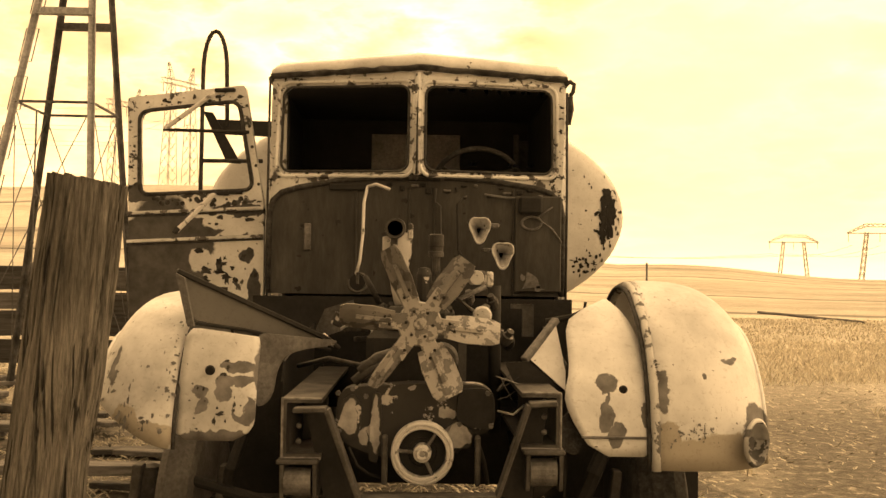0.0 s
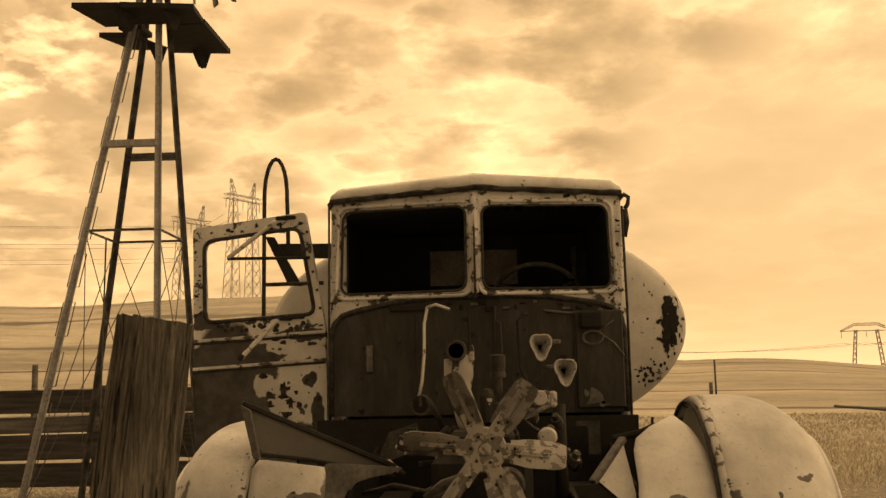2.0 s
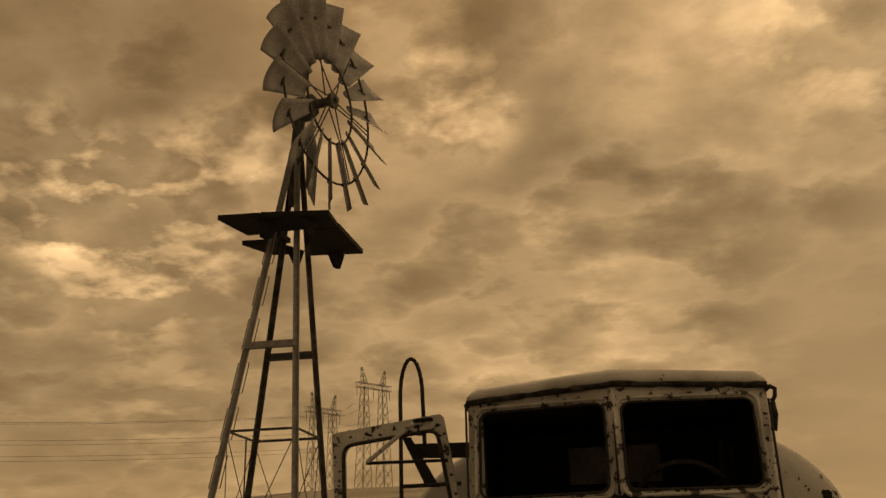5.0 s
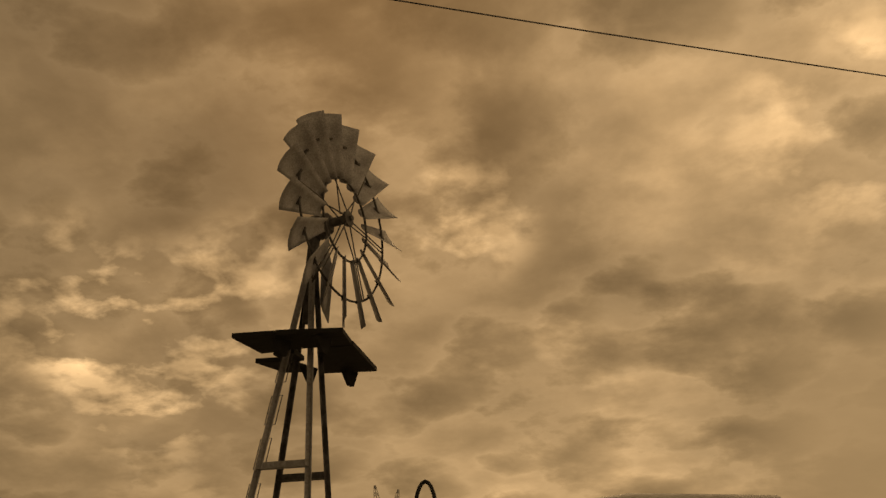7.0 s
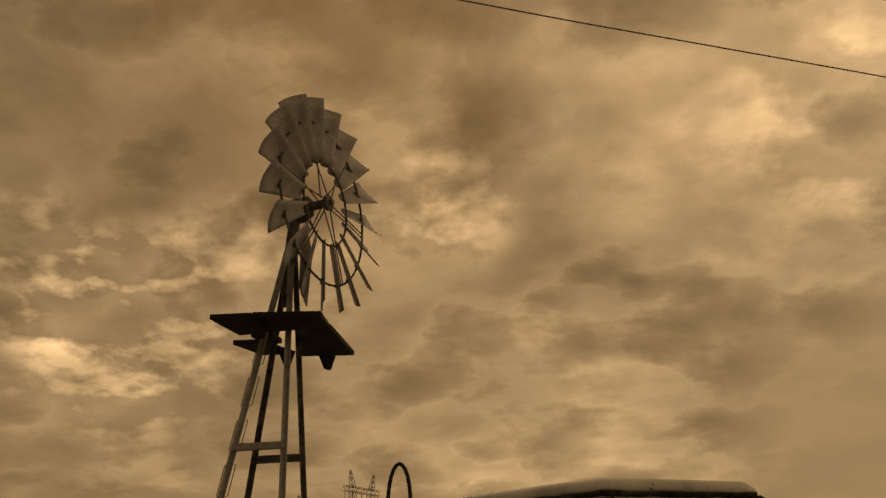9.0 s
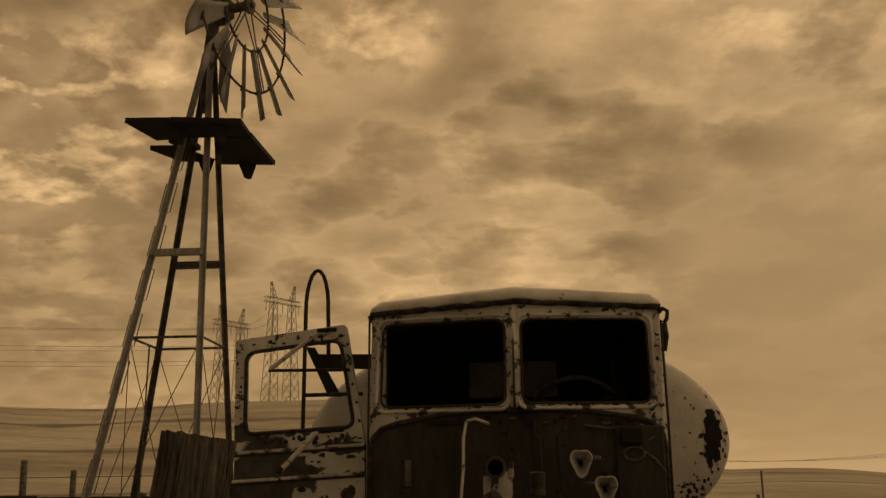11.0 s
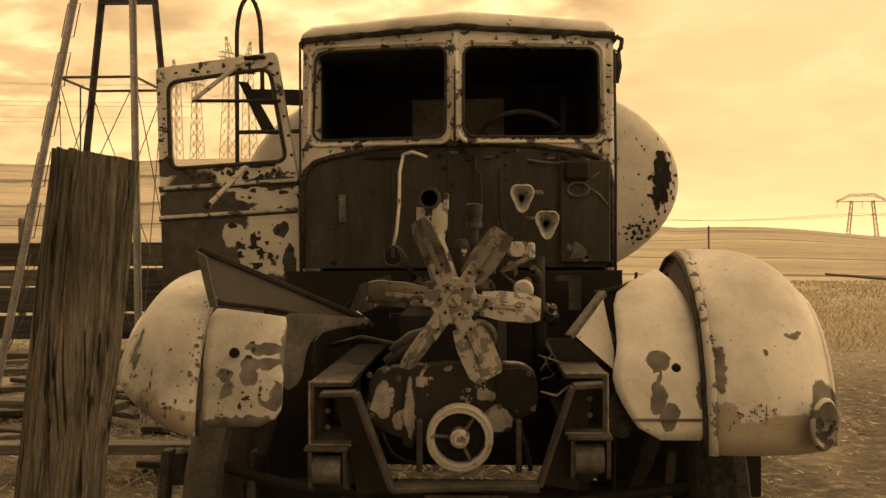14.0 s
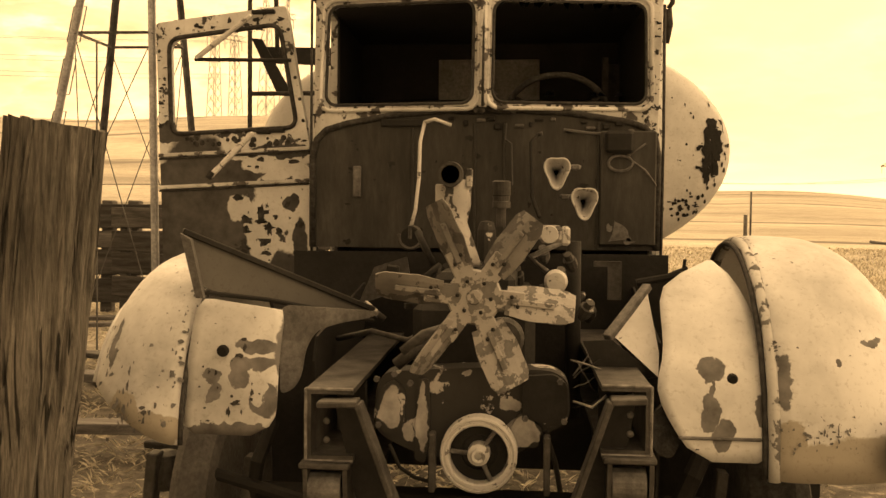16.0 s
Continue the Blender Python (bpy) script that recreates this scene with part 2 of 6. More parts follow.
    t.links.new(mixc(t, mask, top, rust.outputs[0]), bsdf.inputs["Base Color"])
    rr = tnode(t, "ShaderNodeMapRange")
    rr.inputs["To Min"].default_value, rr.inputs["To Max"].default_value = rough, 0.85
    t.links.new(mask, rr.inputs["Value"])
    t.links.new(rr.outputs[0], bsdf.inputs["Roughness"])
    h = math_(t, "ADD", math_(t, "MULTIPLY", mask, -0.6), math_(t, "MULTIPLY", n4.outputs["Fac"], 0.35))
    bumped(t, bsdf, math_(t, "ADD", h, math_(t, "MULTIPLY", n3.outputs["Fac"], 1.5)), 0.35, 0.004)
    return m


CREAM, BARE = (0.74, 0.70, 0.62), (0.15, 0.138, 0.12)
M_cab = paint("cream_cab_paint", CREAM, (0.085, 0.075, 0.065), chips=0.56, scale=17.0, streak=0.42)
M_roof = paint("cream_roof_paint", CREAM, (0.09, 0.08, 0.07), chips=0.68, scale=10.0, streak=0.4)
M_tank = paint("cream_tank_paint", (0.64, 0.605, 0.535), (0.07, 0.06, 0.05), chips=0.70, scale=16.0)
M_tankhole = surface("rust_hole_dark_inside", (0.003, 0.0028, 0.0025), (0.016, 0.0145, 0.0125), rough=0.95, scale=20)
M_fw = surface("dark_streaked_firewall_paint", (0.005, 0.0046, 0.004), (0.050, 0.046, 0.0395), rough=0.55, scale=4.5, stretch=(2.2, 2.2, 0.55), fine=26.0, contrast=(0.3, 0.75), bump=0.25)
# near-black: grimy steel parts, and sheets that paint shade in cab and engine bay
M_black = surface("grimy_black_steel_and_shade", (0.005, 0.0046, 0.0042), (0.018, 0.0165, 0.0145), rough=0.8, scale=6.0)
M_steel = surface("dull_grey_steel", (0.07, 0.065, 0.058), (0.20, 0.185, 0.165), rough=0.6, metal=0.25, scale=14.0)
M_frame = surface("worn_chassis_steel", (0.02, 0.018, 0.016), (0.105, 0.096, 0.083), rough=0.65, metal=0.15, scale=9.0)
M_edge = surface("rubbed_pale_steel", (0.12, 0.11, 0.096), (0.34, 0.315, 0.275), rough=0.6, metal=0.15, scale=22.0)
M_gap = surface("dark_rubber_seal", (0.014, 0.013, 0.0115), (0.055, 0.05, 0.044), rough=0.85, scale=30.0)
M_eng = paint("flaking_engine_paint", (0.46, 0.425, 0.37), (0.05, 0.046, 0.04), chips=0.545, scale=16.0, rough=0.7)
M_cover = paint("dark_engine_cover_paint", (0.035, 0.032, 0.028), (0.36, 0.33, 0.285), chips=0.60, scale=14.0, rough=0.7, blobs=[
    ((-0.31, 3.5, 0.845), (0.033, 0.3, 0.058)), ((-0.225, 3.5, 0.82), (0.016, 0.3, 0.11)), ((-0.262, 3.5, 0.775), (0.02, 0.3, 0.03)),
    ((0.055, 3.5, 0.785), (0.045, 0.3, 0.04)), ((0.02, 3.5, 0.865), (0.028, 0.3, 0.022)), ((-0.10, 3.5, 0.945), (0.012, 0.3, 0.012))])
M_fan = paint("flaking_fan_paint", (0.36, 0.33, 0.285), (0.12, 0.11, 0.095), chips=0.515, scale=28.0, rough=0.6)
M_fandirt = paint("grimy_fan_paint", (0.24, 0.22, 0.19), (0.075, 0.068, 0.06), chips=0.50, scale=17.0, rough=0.65, streak=0.4)
M_visor = surface("rust_black_drip_edge", (0.014, 0.0128, 0.011), (0.10, 0.091, 0.079), rough=0.9, scale=14.0, contrast=(0.42, 0.72))
M_pale = paint("pale_enamel", (0.62, 0.58, 0.51), (0.16, 0.145, 0.125), chips=0.60, scale=30.0, rough=0.4)
M_rubber = surface("cracked_tyre_rubber", (0.018, 0.017, 0.016), (0.05, 0.047, 0.042), rough=0.9, scale=30.0)
M_drum = surface("weathered_wheel_steel", (0.07, 0.064, 0.057), (0.165, 0.152, 0.135), rough=0.75, scale=7.0)
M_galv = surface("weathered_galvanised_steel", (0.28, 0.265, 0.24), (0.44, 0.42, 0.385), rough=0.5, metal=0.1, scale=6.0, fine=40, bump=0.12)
M_galvdark = surface("dark_tower_steel", (0.04, 0.037, 0.033), (0.15, 0.14, 0.125), rough=0.7, metal=0.2, scale=8.0)
M_vane = surface("weathered_vane_sheet", (0.27, 0.255, 0.235), (0.45, 0.43, 0.40), rough=0.6, metal=0.2, scale=5.0, bump=0.15)
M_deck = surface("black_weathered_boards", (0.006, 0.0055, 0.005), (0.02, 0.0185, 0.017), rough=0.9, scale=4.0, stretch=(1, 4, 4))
M_wire = surface("dark_wire", (0.07, 0.066, 0.06), (0.10, 0.095, 0.086), rough=0.7, scale=3, fine=6, bump=0.0)
# pylon steel lightened: the distance haze is put into its colour
M_pylon = surface("hazy_pylon_steel", (0.36, 0.345, 0.31), (0.46, 0.44, 0.40), rough=0.7, scale=0.3, fine=3.0)
M_board = surface("grey_weathered_board", (0.06, 0.054, 0.047), (0.19, 0.172, 0.15), rough=0.9, scale=3.0, stretch=(0.6, 9, 9), random_by=0.5, bump=0.4)
M_dkboard = surface("dark_weathered_board", (0.028, 0.025, 0.022), (0.09, 0.082, 0.072), rough=0.9, scale=3.0, stretch=(0.6, 9, 9), random_by=0.4, bump=0.4)
M_rearview = surface("rear_window_view_grey", (0.16, 0.15, 0.133), (0.31, 0.29, 0.255), rough=0.8, scale=5.0)
M_hole = surface("punched_hole_shade", (0.006, 0.006, 0.005), (0.012, 0.011, 0.01), rough=1.0)


def wood_post():
    m, t, bsdf = nodes_of("cracked_grey_timber")
    co = tnode(t, "ShaderNodeTexCoord").outputs["Object"]
    v = scaled(t, co, (60, 60, 3.2))
    n1 = tnode(t, "ShaderNodeTexNoise", Scale=1.0, Detail=9.0, Roughness=0.72, Distortion=0.35)
    n2 = tnode(t, "ShaderNodeTexNoise", Scale=3.5, Detail=5.0, Roughness=0.75)
    n3 = tnode(t, "ShaderNodeTexNoise", Scale=5.0, Detail=6.0, Roughness=0.65)
    n5 = tnode(t, "ShaderNodeTexNoise", Scale=1.0, Detail=3.0, Roughness=0.5, Distortion=0.5)
    t.links.new(v, n1.inputs["Vector"])
    t.links.new(v, n2.inputs["Vector"])
    t.links.new(scaled(t, co, (1, 1, 0.4)), n3.inputs["Vector"])
    t.links.new(scaled(t, co, (38, 38, 1.5)), n5.inputs["Vector"])
    r = ramp(t, [(0.36, (0.045, 0.043, 0.04)), (0.46, (0.13, 0.124, 0.116)), (0.60, (0.20, 0.19, 0.178)), (0.76, (0.35, 0.335, 0.315))])
    t.links.new(n1.outputs["Fac"], r.inputs[0])
    r2 = ramp(t, [(0.3, (0.5, 0.5, 0.5)), (0.65, (1.25, 1.25, 1.25))])
    t.links.new(n2.outputs["Fac"], r2.inputs[0])
    r3 = ramp(t, [(0.36, (0.5, 0.5, 0.5)), (0.62, (1.2, 1.2, 1.2))])
    t.links.new(n3.outputs["Fac"], r3.inputs[0])
    # open splits along the grain
    split = ramp(t, [(0.37, (0.10, 0.10, 0.10)), (0.41, (1, 1, 1))])
    t.links.new(n5.outputs["Fac"], split.inputs[0])
    c = mixc(t, 1.0, r.outputs[0], r2.outputs[0], "MULTIPLY")
    c = mixc(t, 1.0, c, split.outputs[0], "MULTIPLY")
    t.links.new(mixc(t, 1.0, c, r3.outputs[0], "MULTIPLY"), bsdf.inputs["Base Color"])
    bsdf.inputs["Roughness"].default_value = 0.92
    bumped(t, bsdf, math_(t, "ADD", n1.outputs["Fac"], math_(t, "MULTIPLY", split.outputs[0], 0.8)), 1.0, 0.010)
    return m


M_post = wood_post()


def ground_mat():
    m, t, bsdf = nodes_of("dry_grass_ground")
    co = tnode(t, "ShaderNodeTexCoord").outputs["Object"]
    n1 = tnode(t, "ShaderNodeTexNoise", Scale=0.35, Detail=8.0, Roughness=0.65)
    n2 = tnode(t, "ShaderNodeTexNoise", Scale=9.0, Detail=6.0, Roughness=0.75)
    n3 = tnode(t, "ShaderNodeTexNoise", Scale=0.02, Detail=6.0, Roughness=0.6)
    t.links.new(co, n1.inputs["Vector"])
    t.links.new(co, n2.inputs["Vector"])
    t.links.new(scaled(t, co, (0.7, 1.8, 1.8)), n3.inputs["Vector"])
    # bare, trodden earth round the truck and along the wheel track
    sepn = tnode(t, "ShaderNodeSeparateXYZ")
    t.links.new(co, sepn.inputs[0])
    track = math_(t, "ABSOLUTE", math_(t, "SUBTRACT", math_(t, "ADD", sepn.outputs["X"], math_(t, "MULTIPLY", n1.outputs["Fac"], 1.6)),
                                       math_(t, "ADD", math_(t, "MULTIPLY", sepn.outputs["Y"], 0.28), 1.9)))
    tr = tnode(t, "ShaderNodeMapRange")
    tr.inputs["From Min"].default_value, tr.inputs["From Max"].default_value = 1.3, 0.6
    t.links.new(track, tr.inputs["Value"])
    near = tnode(t, "ShaderNodeMapRange")
    near.inputs["From Min"].default_value, near.inputs["From Max"].default_value = 15.0, 9.0
    t.links.new(math_(t, "ABSOLUTE", sepn.outputs["Y"]), near.inputs["Value"])
    ex = math_(t, "DIVIDE", math_(t, "ADD", sepn.outputs["X"], 1.2), 3.6)
    ey = math_(t, "DIVIDE", math_(t, "SUBTRACT", sepn.outputs["Y"], 5.6), 4.2)
    rad = math_(t, "ADD", math_(t, "ADD", math_(t, "MULTIPLY", ex, ex), math_(t, "MULTIPLY", ey, ey)), math_(t, "MULTIPLY", n1.outputs["Fac"], 0.8))
    yard = tnode(t, "ShaderNodeMapRange")
    yard.inputs["From Min"].default_value, yard.inputs["From Max"].default_value = 1.55, 1.1
    t.links.new(rad, yard.inputs["Value"])
    earth = math_(t, "MAXIMUM", math_(t, "MULTIPLY", tr.outputs[0], near.outputs[0]), yard.outputs[0])
    r1 = ramp(t, [(0.3, (0.38, 0.355, 0.30)), (0.7, (0.57, 0.53, 0.455))])
    t.links.new(n1.outputs["Fac"], r1.inputs[0])
    r2 = ramp(t, [(0.30, (0.55, 0.55, 0.55)), (0.62, (1.2, 1.2, 1.2))])
    t.links.new(n2.outputs["Fac"], r2.inputs[0])
    r3 = ramp(t, [(0.36, (0.56, 0.56, 0.56)), (0.62, (1.12, 1.12, 1.12))])
    t.links.new(n3.outputs["Fac"], r3.inputs[0])
    c = mixc(t, 1.0, mixc(t, 1.0, r1.outputs[0], r2.outputs[0], "MULTIPLY"), r3.outputs[0], "MULTIPLY")
    # gullies and farm tracks running across the slopes, winding with the ground
    flat_ = math_(t, "SQRT", math_(t, "ADD", math_(t, "MULTIPLY", sepn.outputs["X"], sepn.outputs["X"]), math_(t, "MULTIPLY", sepn.outputs["Y"], sepn.outputs["Y"])))
    n4 = tnode(t, "ShaderNodeTexNoise", Scale=0.012, Detail=4.0, Roughness=0.55)
    t.links.new(co, n4.inputs["Vector"])
    way = math_(t, "MULTIPLY", flat_, math_(t, "ADD", math_(t, "MULTIPLY", n4.outputs["Fac"], 0.5), 0.75))
    for r0, half in ((46.0, 2.0), (88.0, 4.5), (170.0, 5.0), (265.0, 6.0), (350.0, 5.0)):
        mr = tnode(t, "ShaderNodeMapRange")
        mr.inputs["From Min"].default_value, mr.inputs["From Max"].default_value = half, half * 0.35
        t.links.new(math_(t, "ABSOLUTE", math_(t, "SUBTRACT", way, r0)), mr.inputs["Value"])
        c = mixc(t, math_(t, "MULTIPLY", mr.outputs[0], math_(t, "MULTIPLY", n3.outputs["Fac"], 1.6)), c, (0.10, 0.092, 0.078))
    re = ramp(t, [(0.4, (0.055, 0.05, 0.043)), (0.56, (0.12, 0.11, 0.095)), (0.66, (0.36, 0.33, 0.28))])
    t.links.new(n2.outputs["Fac"], re.inputs[0])
    t.links.new(mixc(t, earth, c, re.outputs[0]), bsdf.inputs["Base Color"])
    bsdf.inputs["Roughness"].default_value = 0.95
    bumped(t, bsdf, n2.outputs["Fac"], 0.8, 0.05)
    return m


M_ground = ground_mat()


def straw_mat():
    m, t, bsdf = nodes_of("dry_straw")
    g = t.nodes.new("ShaderNodeNewGeometry")
    r = ramp(t, [(0.0, (0.42, 0.39, 0.33)), (0.6, (0.64, 0.60, 0.51)), (1.0, (0.78, 0.74, 0.64))])
    t.links.new(g.outputs["Random Per Island"], r.inputs[0])
    t.links.new(r.outputs[0], bsdf.inputs["Base Color"])
    bsdf.inputs["Roughness"].default_value = 0.85
    return m


M_straw = straw_mat()


# ---------------------------------------------------------------- mesh helpers
def mesh_object(name, bm, material, smooth=False):
    bmesh.ops.recalc_face_normals(bm, faces=bm.faces)
    me = bpy.data.meshes.new(name)
    bm.to_mesh(me)
    bm.free()
    me.materials.append(material)
    if smooth:
        me.shade_smooth()
    return new(name, me)


BASES = {}


def thing(name, at, label, category, group="", kind=""):
    ob = new(name)
    ob.empty_display_size = 0.2
    ob.location = at
    BASES[ob.name] = Vector(at)
    return tagged(ob, label, category, group, kind)


def part(name, bm, material, parent, label="", smooth=False):
    ob = bm if isinstance(bm, bpy.types.Object) else mesh_object(name, bm, material, smooth)
    ob.parent = parent
    if parent.name in BASES:
        ob.matrix_parent_inverse = Matrix.Translation(-BASES[parent.name])
    return tagged(ob, label)


def share(name, src, m, parent):
    """Another object on src's mesh, under parent, at the pose m."""
    ob = new(name, src.data)
    ob.parent = parent
    if parent.name in BASES:
        ob.matrix_parent_inverse = Matrix.Translation(-BASES[parent.name])
    ob.matrix_basis = m
    return ob


def box(bm, c, s, turn=None, bevel=0.004):
    m = Matrix.Translation(c) @ (turn.to_4x4() if turn else Matrix()) @ Matrix.Diagonal((*s, 1))
    g = bmesh.ops.create_cube(bm, size=1, matrix=m)
    if bevel:
        edges = list({e for v in g["verts"] for e in v.link_edges})
        bmesh.ops.bevel(bm, geom=edges, offset=min(bevel, min(s) * 0.3), segments=1, affect="EDGES", profile=0.5)
    return bm


def beam(bm, a, b, w, h, bevel=0.003, spin=0.0):
    """A bar from a to b."""
    a, b = Vector(a), Vector(b)
    q = (b - a).to_track_quat("Y", "Z") @ Euler((0, radians(spin), 0)).to_quaternion()
    return box(bm, (a + b) / 2, (w, (b - a).length, h), q.to_matrix(), bevel)


def angle_bar(bm, a, b, w, t, spin=0.0):
    """A steel angle from a to b: two flanges that meet along the line."""
    a, b = Vector(a), Vector(b)
    q = ((b - a).to_track_quat("Y", "Z") @ Euler((0, radians(spin), 0)).to_quaternion()).to_matrix()
    mid, ln = (a + b) / 2, (b - a).length
    box(bm, mid + q @ Vector((w / 2, 0, 0)), (w, ln, t), q, 0)
    box(bm, mid + q @ Vector((0, 0, w / 2 + t / 2)), (t, ln, w), q, 0)
    return bm


def tube(bm, pts, r, seg=8, closed=False, caps=True):
    pts = [Vector(p) for p in pts]
    n = len(pts)
    rings, side = [], None
    for i, p in enumerate(pts):
        if closed:
            d = pts[(i + 1) % n] - pts[i - 1]
        else:
            d = pts[min(i + 1, n - 1)] - pts[max(i - 1, 0)]
        d.normalize()
        if side is None:
            side = d.orthogonal().normalized()
        else:
            side = (side - d * side.dot(d)).normalized()
        other = d.cross(side)
        rr = r[i] if isinstance(r, (list, tuple)) else r
        rings.append([bm.verts.new(p + rr * (math.cos(k * math.tau / seg) * side + math.sin(k * math.tau / seg) * other)) for k in range(seg)])
    for i in range(n if closed else n - 1):
        A, B = rings[i], rings[(i + 1) % n]
        for k in range(seg):
            bm.faces.new((A[k], A[(k + 1) % seg], B[(k + 1) % seg], B[k]))
    if caps and not closed:
        bm.faces.new(rings[0][::-1])
        bm.faces.new(rings[-1])
    return bm


def lathe(bm, prof, c, axis, seg=32):
    """Profile (radius, along) turned about axis through c."""
    q = Vector((0, 0, 1)).rotation_difference(Vector(axis)).to_matrix()
    rings = []
    for r, h in prof:
        rings.append([bm.verts.new(Vector(c) + q @ Vector((r * math.cos(k * math.tau / seg), r * math.sin(k * math.tau / seg), h))) for k in range(seg)])
    for A, B in zip(rings, rings[1:]):
        for k in range(seg):
            bm.faces.new((A[k], A[(k + 1) % seg], B[(k + 1) % seg], B[k]))
    for R in (rings[0], rings[-1]):
        if (R[0].co - R[seg // 2].co).length > 1e-4:
            bm.faces.new(R)
    return bm


def rounded(x0, z0, x1, z1, r, seg=6):
    pts = []
    for cx, cz, a in ((x1 - r, z0 + r, -90), (x1 - r, z1 - r, 0), (x0 + r, z1 - r, 90), (x0 + r, z0 + r, 180)):
        pts += [(cx + r * math.cos(radians(a + 90 * k / seg)), cz + r * math.sin(radians(a + 90 * k / seg))) for k in range(seg + 1)]
    return pts


def soften(pts, r, seg=4):
    """Round the corners of a polygon."""
    res = []
    n = len(pts)
    for i in range(n):
        p, a, b = Vector(pts[i]), Vector(pts[i - 1]), Vector(pts[(i + 1) % n])
        ra = min(r, (a - p).length * 0.45)
        rb = min(r, (b - p).length * 0.45)
        s, e = p + (a - p).normalized() * ra, p + (b - p).normalized() * rb
        for k in range(seg + 1):
            u = k / seg
            res.append(tuple((1 - u) ** 2 * s + 2 * u * (1 - u) * p + u * u * e))
    return res


def plate(bm, outer, holes, place, thick, depth):
    """A flat sheet with openings: outline and holes in (u, v); place(u, v) gives the point; depth: the direction of its thickness."""
    edges = []
    for loop in (outer, *holes):
        vs = [bm.verts.new(place(*p)) for p in loop]
        edges += [bm.edges.new((vs[i], vs[(i + 1) % len(vs)])) for i in range(len(vs))]
    before = set(bm.faces)
    bmesh.ops.triangle_fill(bm, edges=edges, use_beauty=True)
    faces = [f for f in bm.faces if f not in before]
    g = bmesh.ops.extrude_face_region(bm, geom=faces)
    bmesh.ops.translate(bm, verts=[v for v in g["geom"] if isinstance(v, bmesh.types.BMVert)], vec=Vector(depth).normalized() * thick)
    return bm


def sheet(bm, grid, thick=0.0):
    """A curved sheet through a grid of points (rows of equal length), thickened along its normals."""
    vs = [[bm.verts.new(p) for p in row] for row in grid]
    fs = []
    for a, b in zip(vs, vs[1:]):
        for i in range(len(a) - 1):
            fs.append(bm.faces.new((a[i], a[i + 1], b[i + 1], b[i])))
    if thick:
        bmesh.ops.recalc_face_normals(bm, faces=fs)
        bmesh.ops.solidify(bm, geom=fs, thickness=thick)
    return bm


B = bmesh.new


def smoothstep(a, b, x):
    t = min(1, max(0, (x - a) / (b - a)))
    return t * t * (3 - 2 * t)


# ---------------------------------------------------------------- ground
def crest(az):
    """Elevation of the skyline in degrees by azimuth (0 is ahead, to the right is plus)."""
    if -130 < az < 60:
        return 4.45 + 0.65 * smoothstep(-26, -14, az) - 4.0 * smoothstep(-9, 11, az) - 0.75 * smoothstep(11, 26, az) + 0.08 * math.sin(az * 0.5)
    return 0.6


def ground_height(x, y):
    r, az = math.hypot(x, y), math.degrees(math.atan2(x, y))
    h = 0.2 * smoothstep(6, 9.5, y) * smoothstep(-1.5, -3.5, x) if r < 200 else 0.2 * smoothstep(-1.5, -3.5, x)
    e = crest(az)
    h += (1.3 + math.tan(radians(e)) * 420) * smoothstep(20, 430, r) ** 1.25 if r < 430 else 1.3 + math.tan(radians(e)) * 420
    h -= 0.003 * max(0, r - 480) * smoothstep(0, 40, az)
    h -= 0.06 * max(0, r - 520) * (1 - smoothstep(0, 14, az))
    if r > 12:
        h += noise.noise((x * 0.02, y * 0.02, 0.3)) * 0.9 * smoothstep(40, 200, r)
    h += noise.noise((x * 0.5, y * 0.5, 2.0)) * 0.05 * smoothstep(1.0, 6.0, r)
    return h


def build_ground():
    radii = [0.0]
    r = 0.6
    while r < 4600:
        radii.append(r)
        r *= 1.055
    seg = 240
    verts, faces = [(0, 0, 0)], []
    for r in radii[1:]:
        for k in range(seg):
            a = k * math.tau / seg
            x, y = r * math.sin(a), r * math.cos(a)
            verts.append((x, y, ground_height(x, y)))
    for k in range(seg):
        faces.append((0, 1 + k, 1 + (k + 1) % seg))
    for i in range(len(radii) - 2):
        o, p = 1 + i * seg, 1 + (i + 1) * seg
        for k in range(seg):
            faces.append((o + k, p + k, p + (k + 1) % seg, o + (k + 1) % seg))
    me = bpy.data.meshes.new("ground")
    me.from_pydata(verts, [], faces)
    me.materials.append(M_ground)
    me.shade_smooth()
    ob = new("ground", me)
    return tagged(ob, "dry pale grassland rolling up to low bare hills", "ground", kind="structure")


build_ground()


# ---------------------------------------------------------------- truck
def xc(y):
    """The truck's centre line, which runs a little askew."""
    return -0.064 - 0.042 * (y - 3.4)


truck = thing("truck", (-0.1, 4.6, 0.0), "derelict cream tank truck, bonnet gone, paint flaking, one door open", "truck")


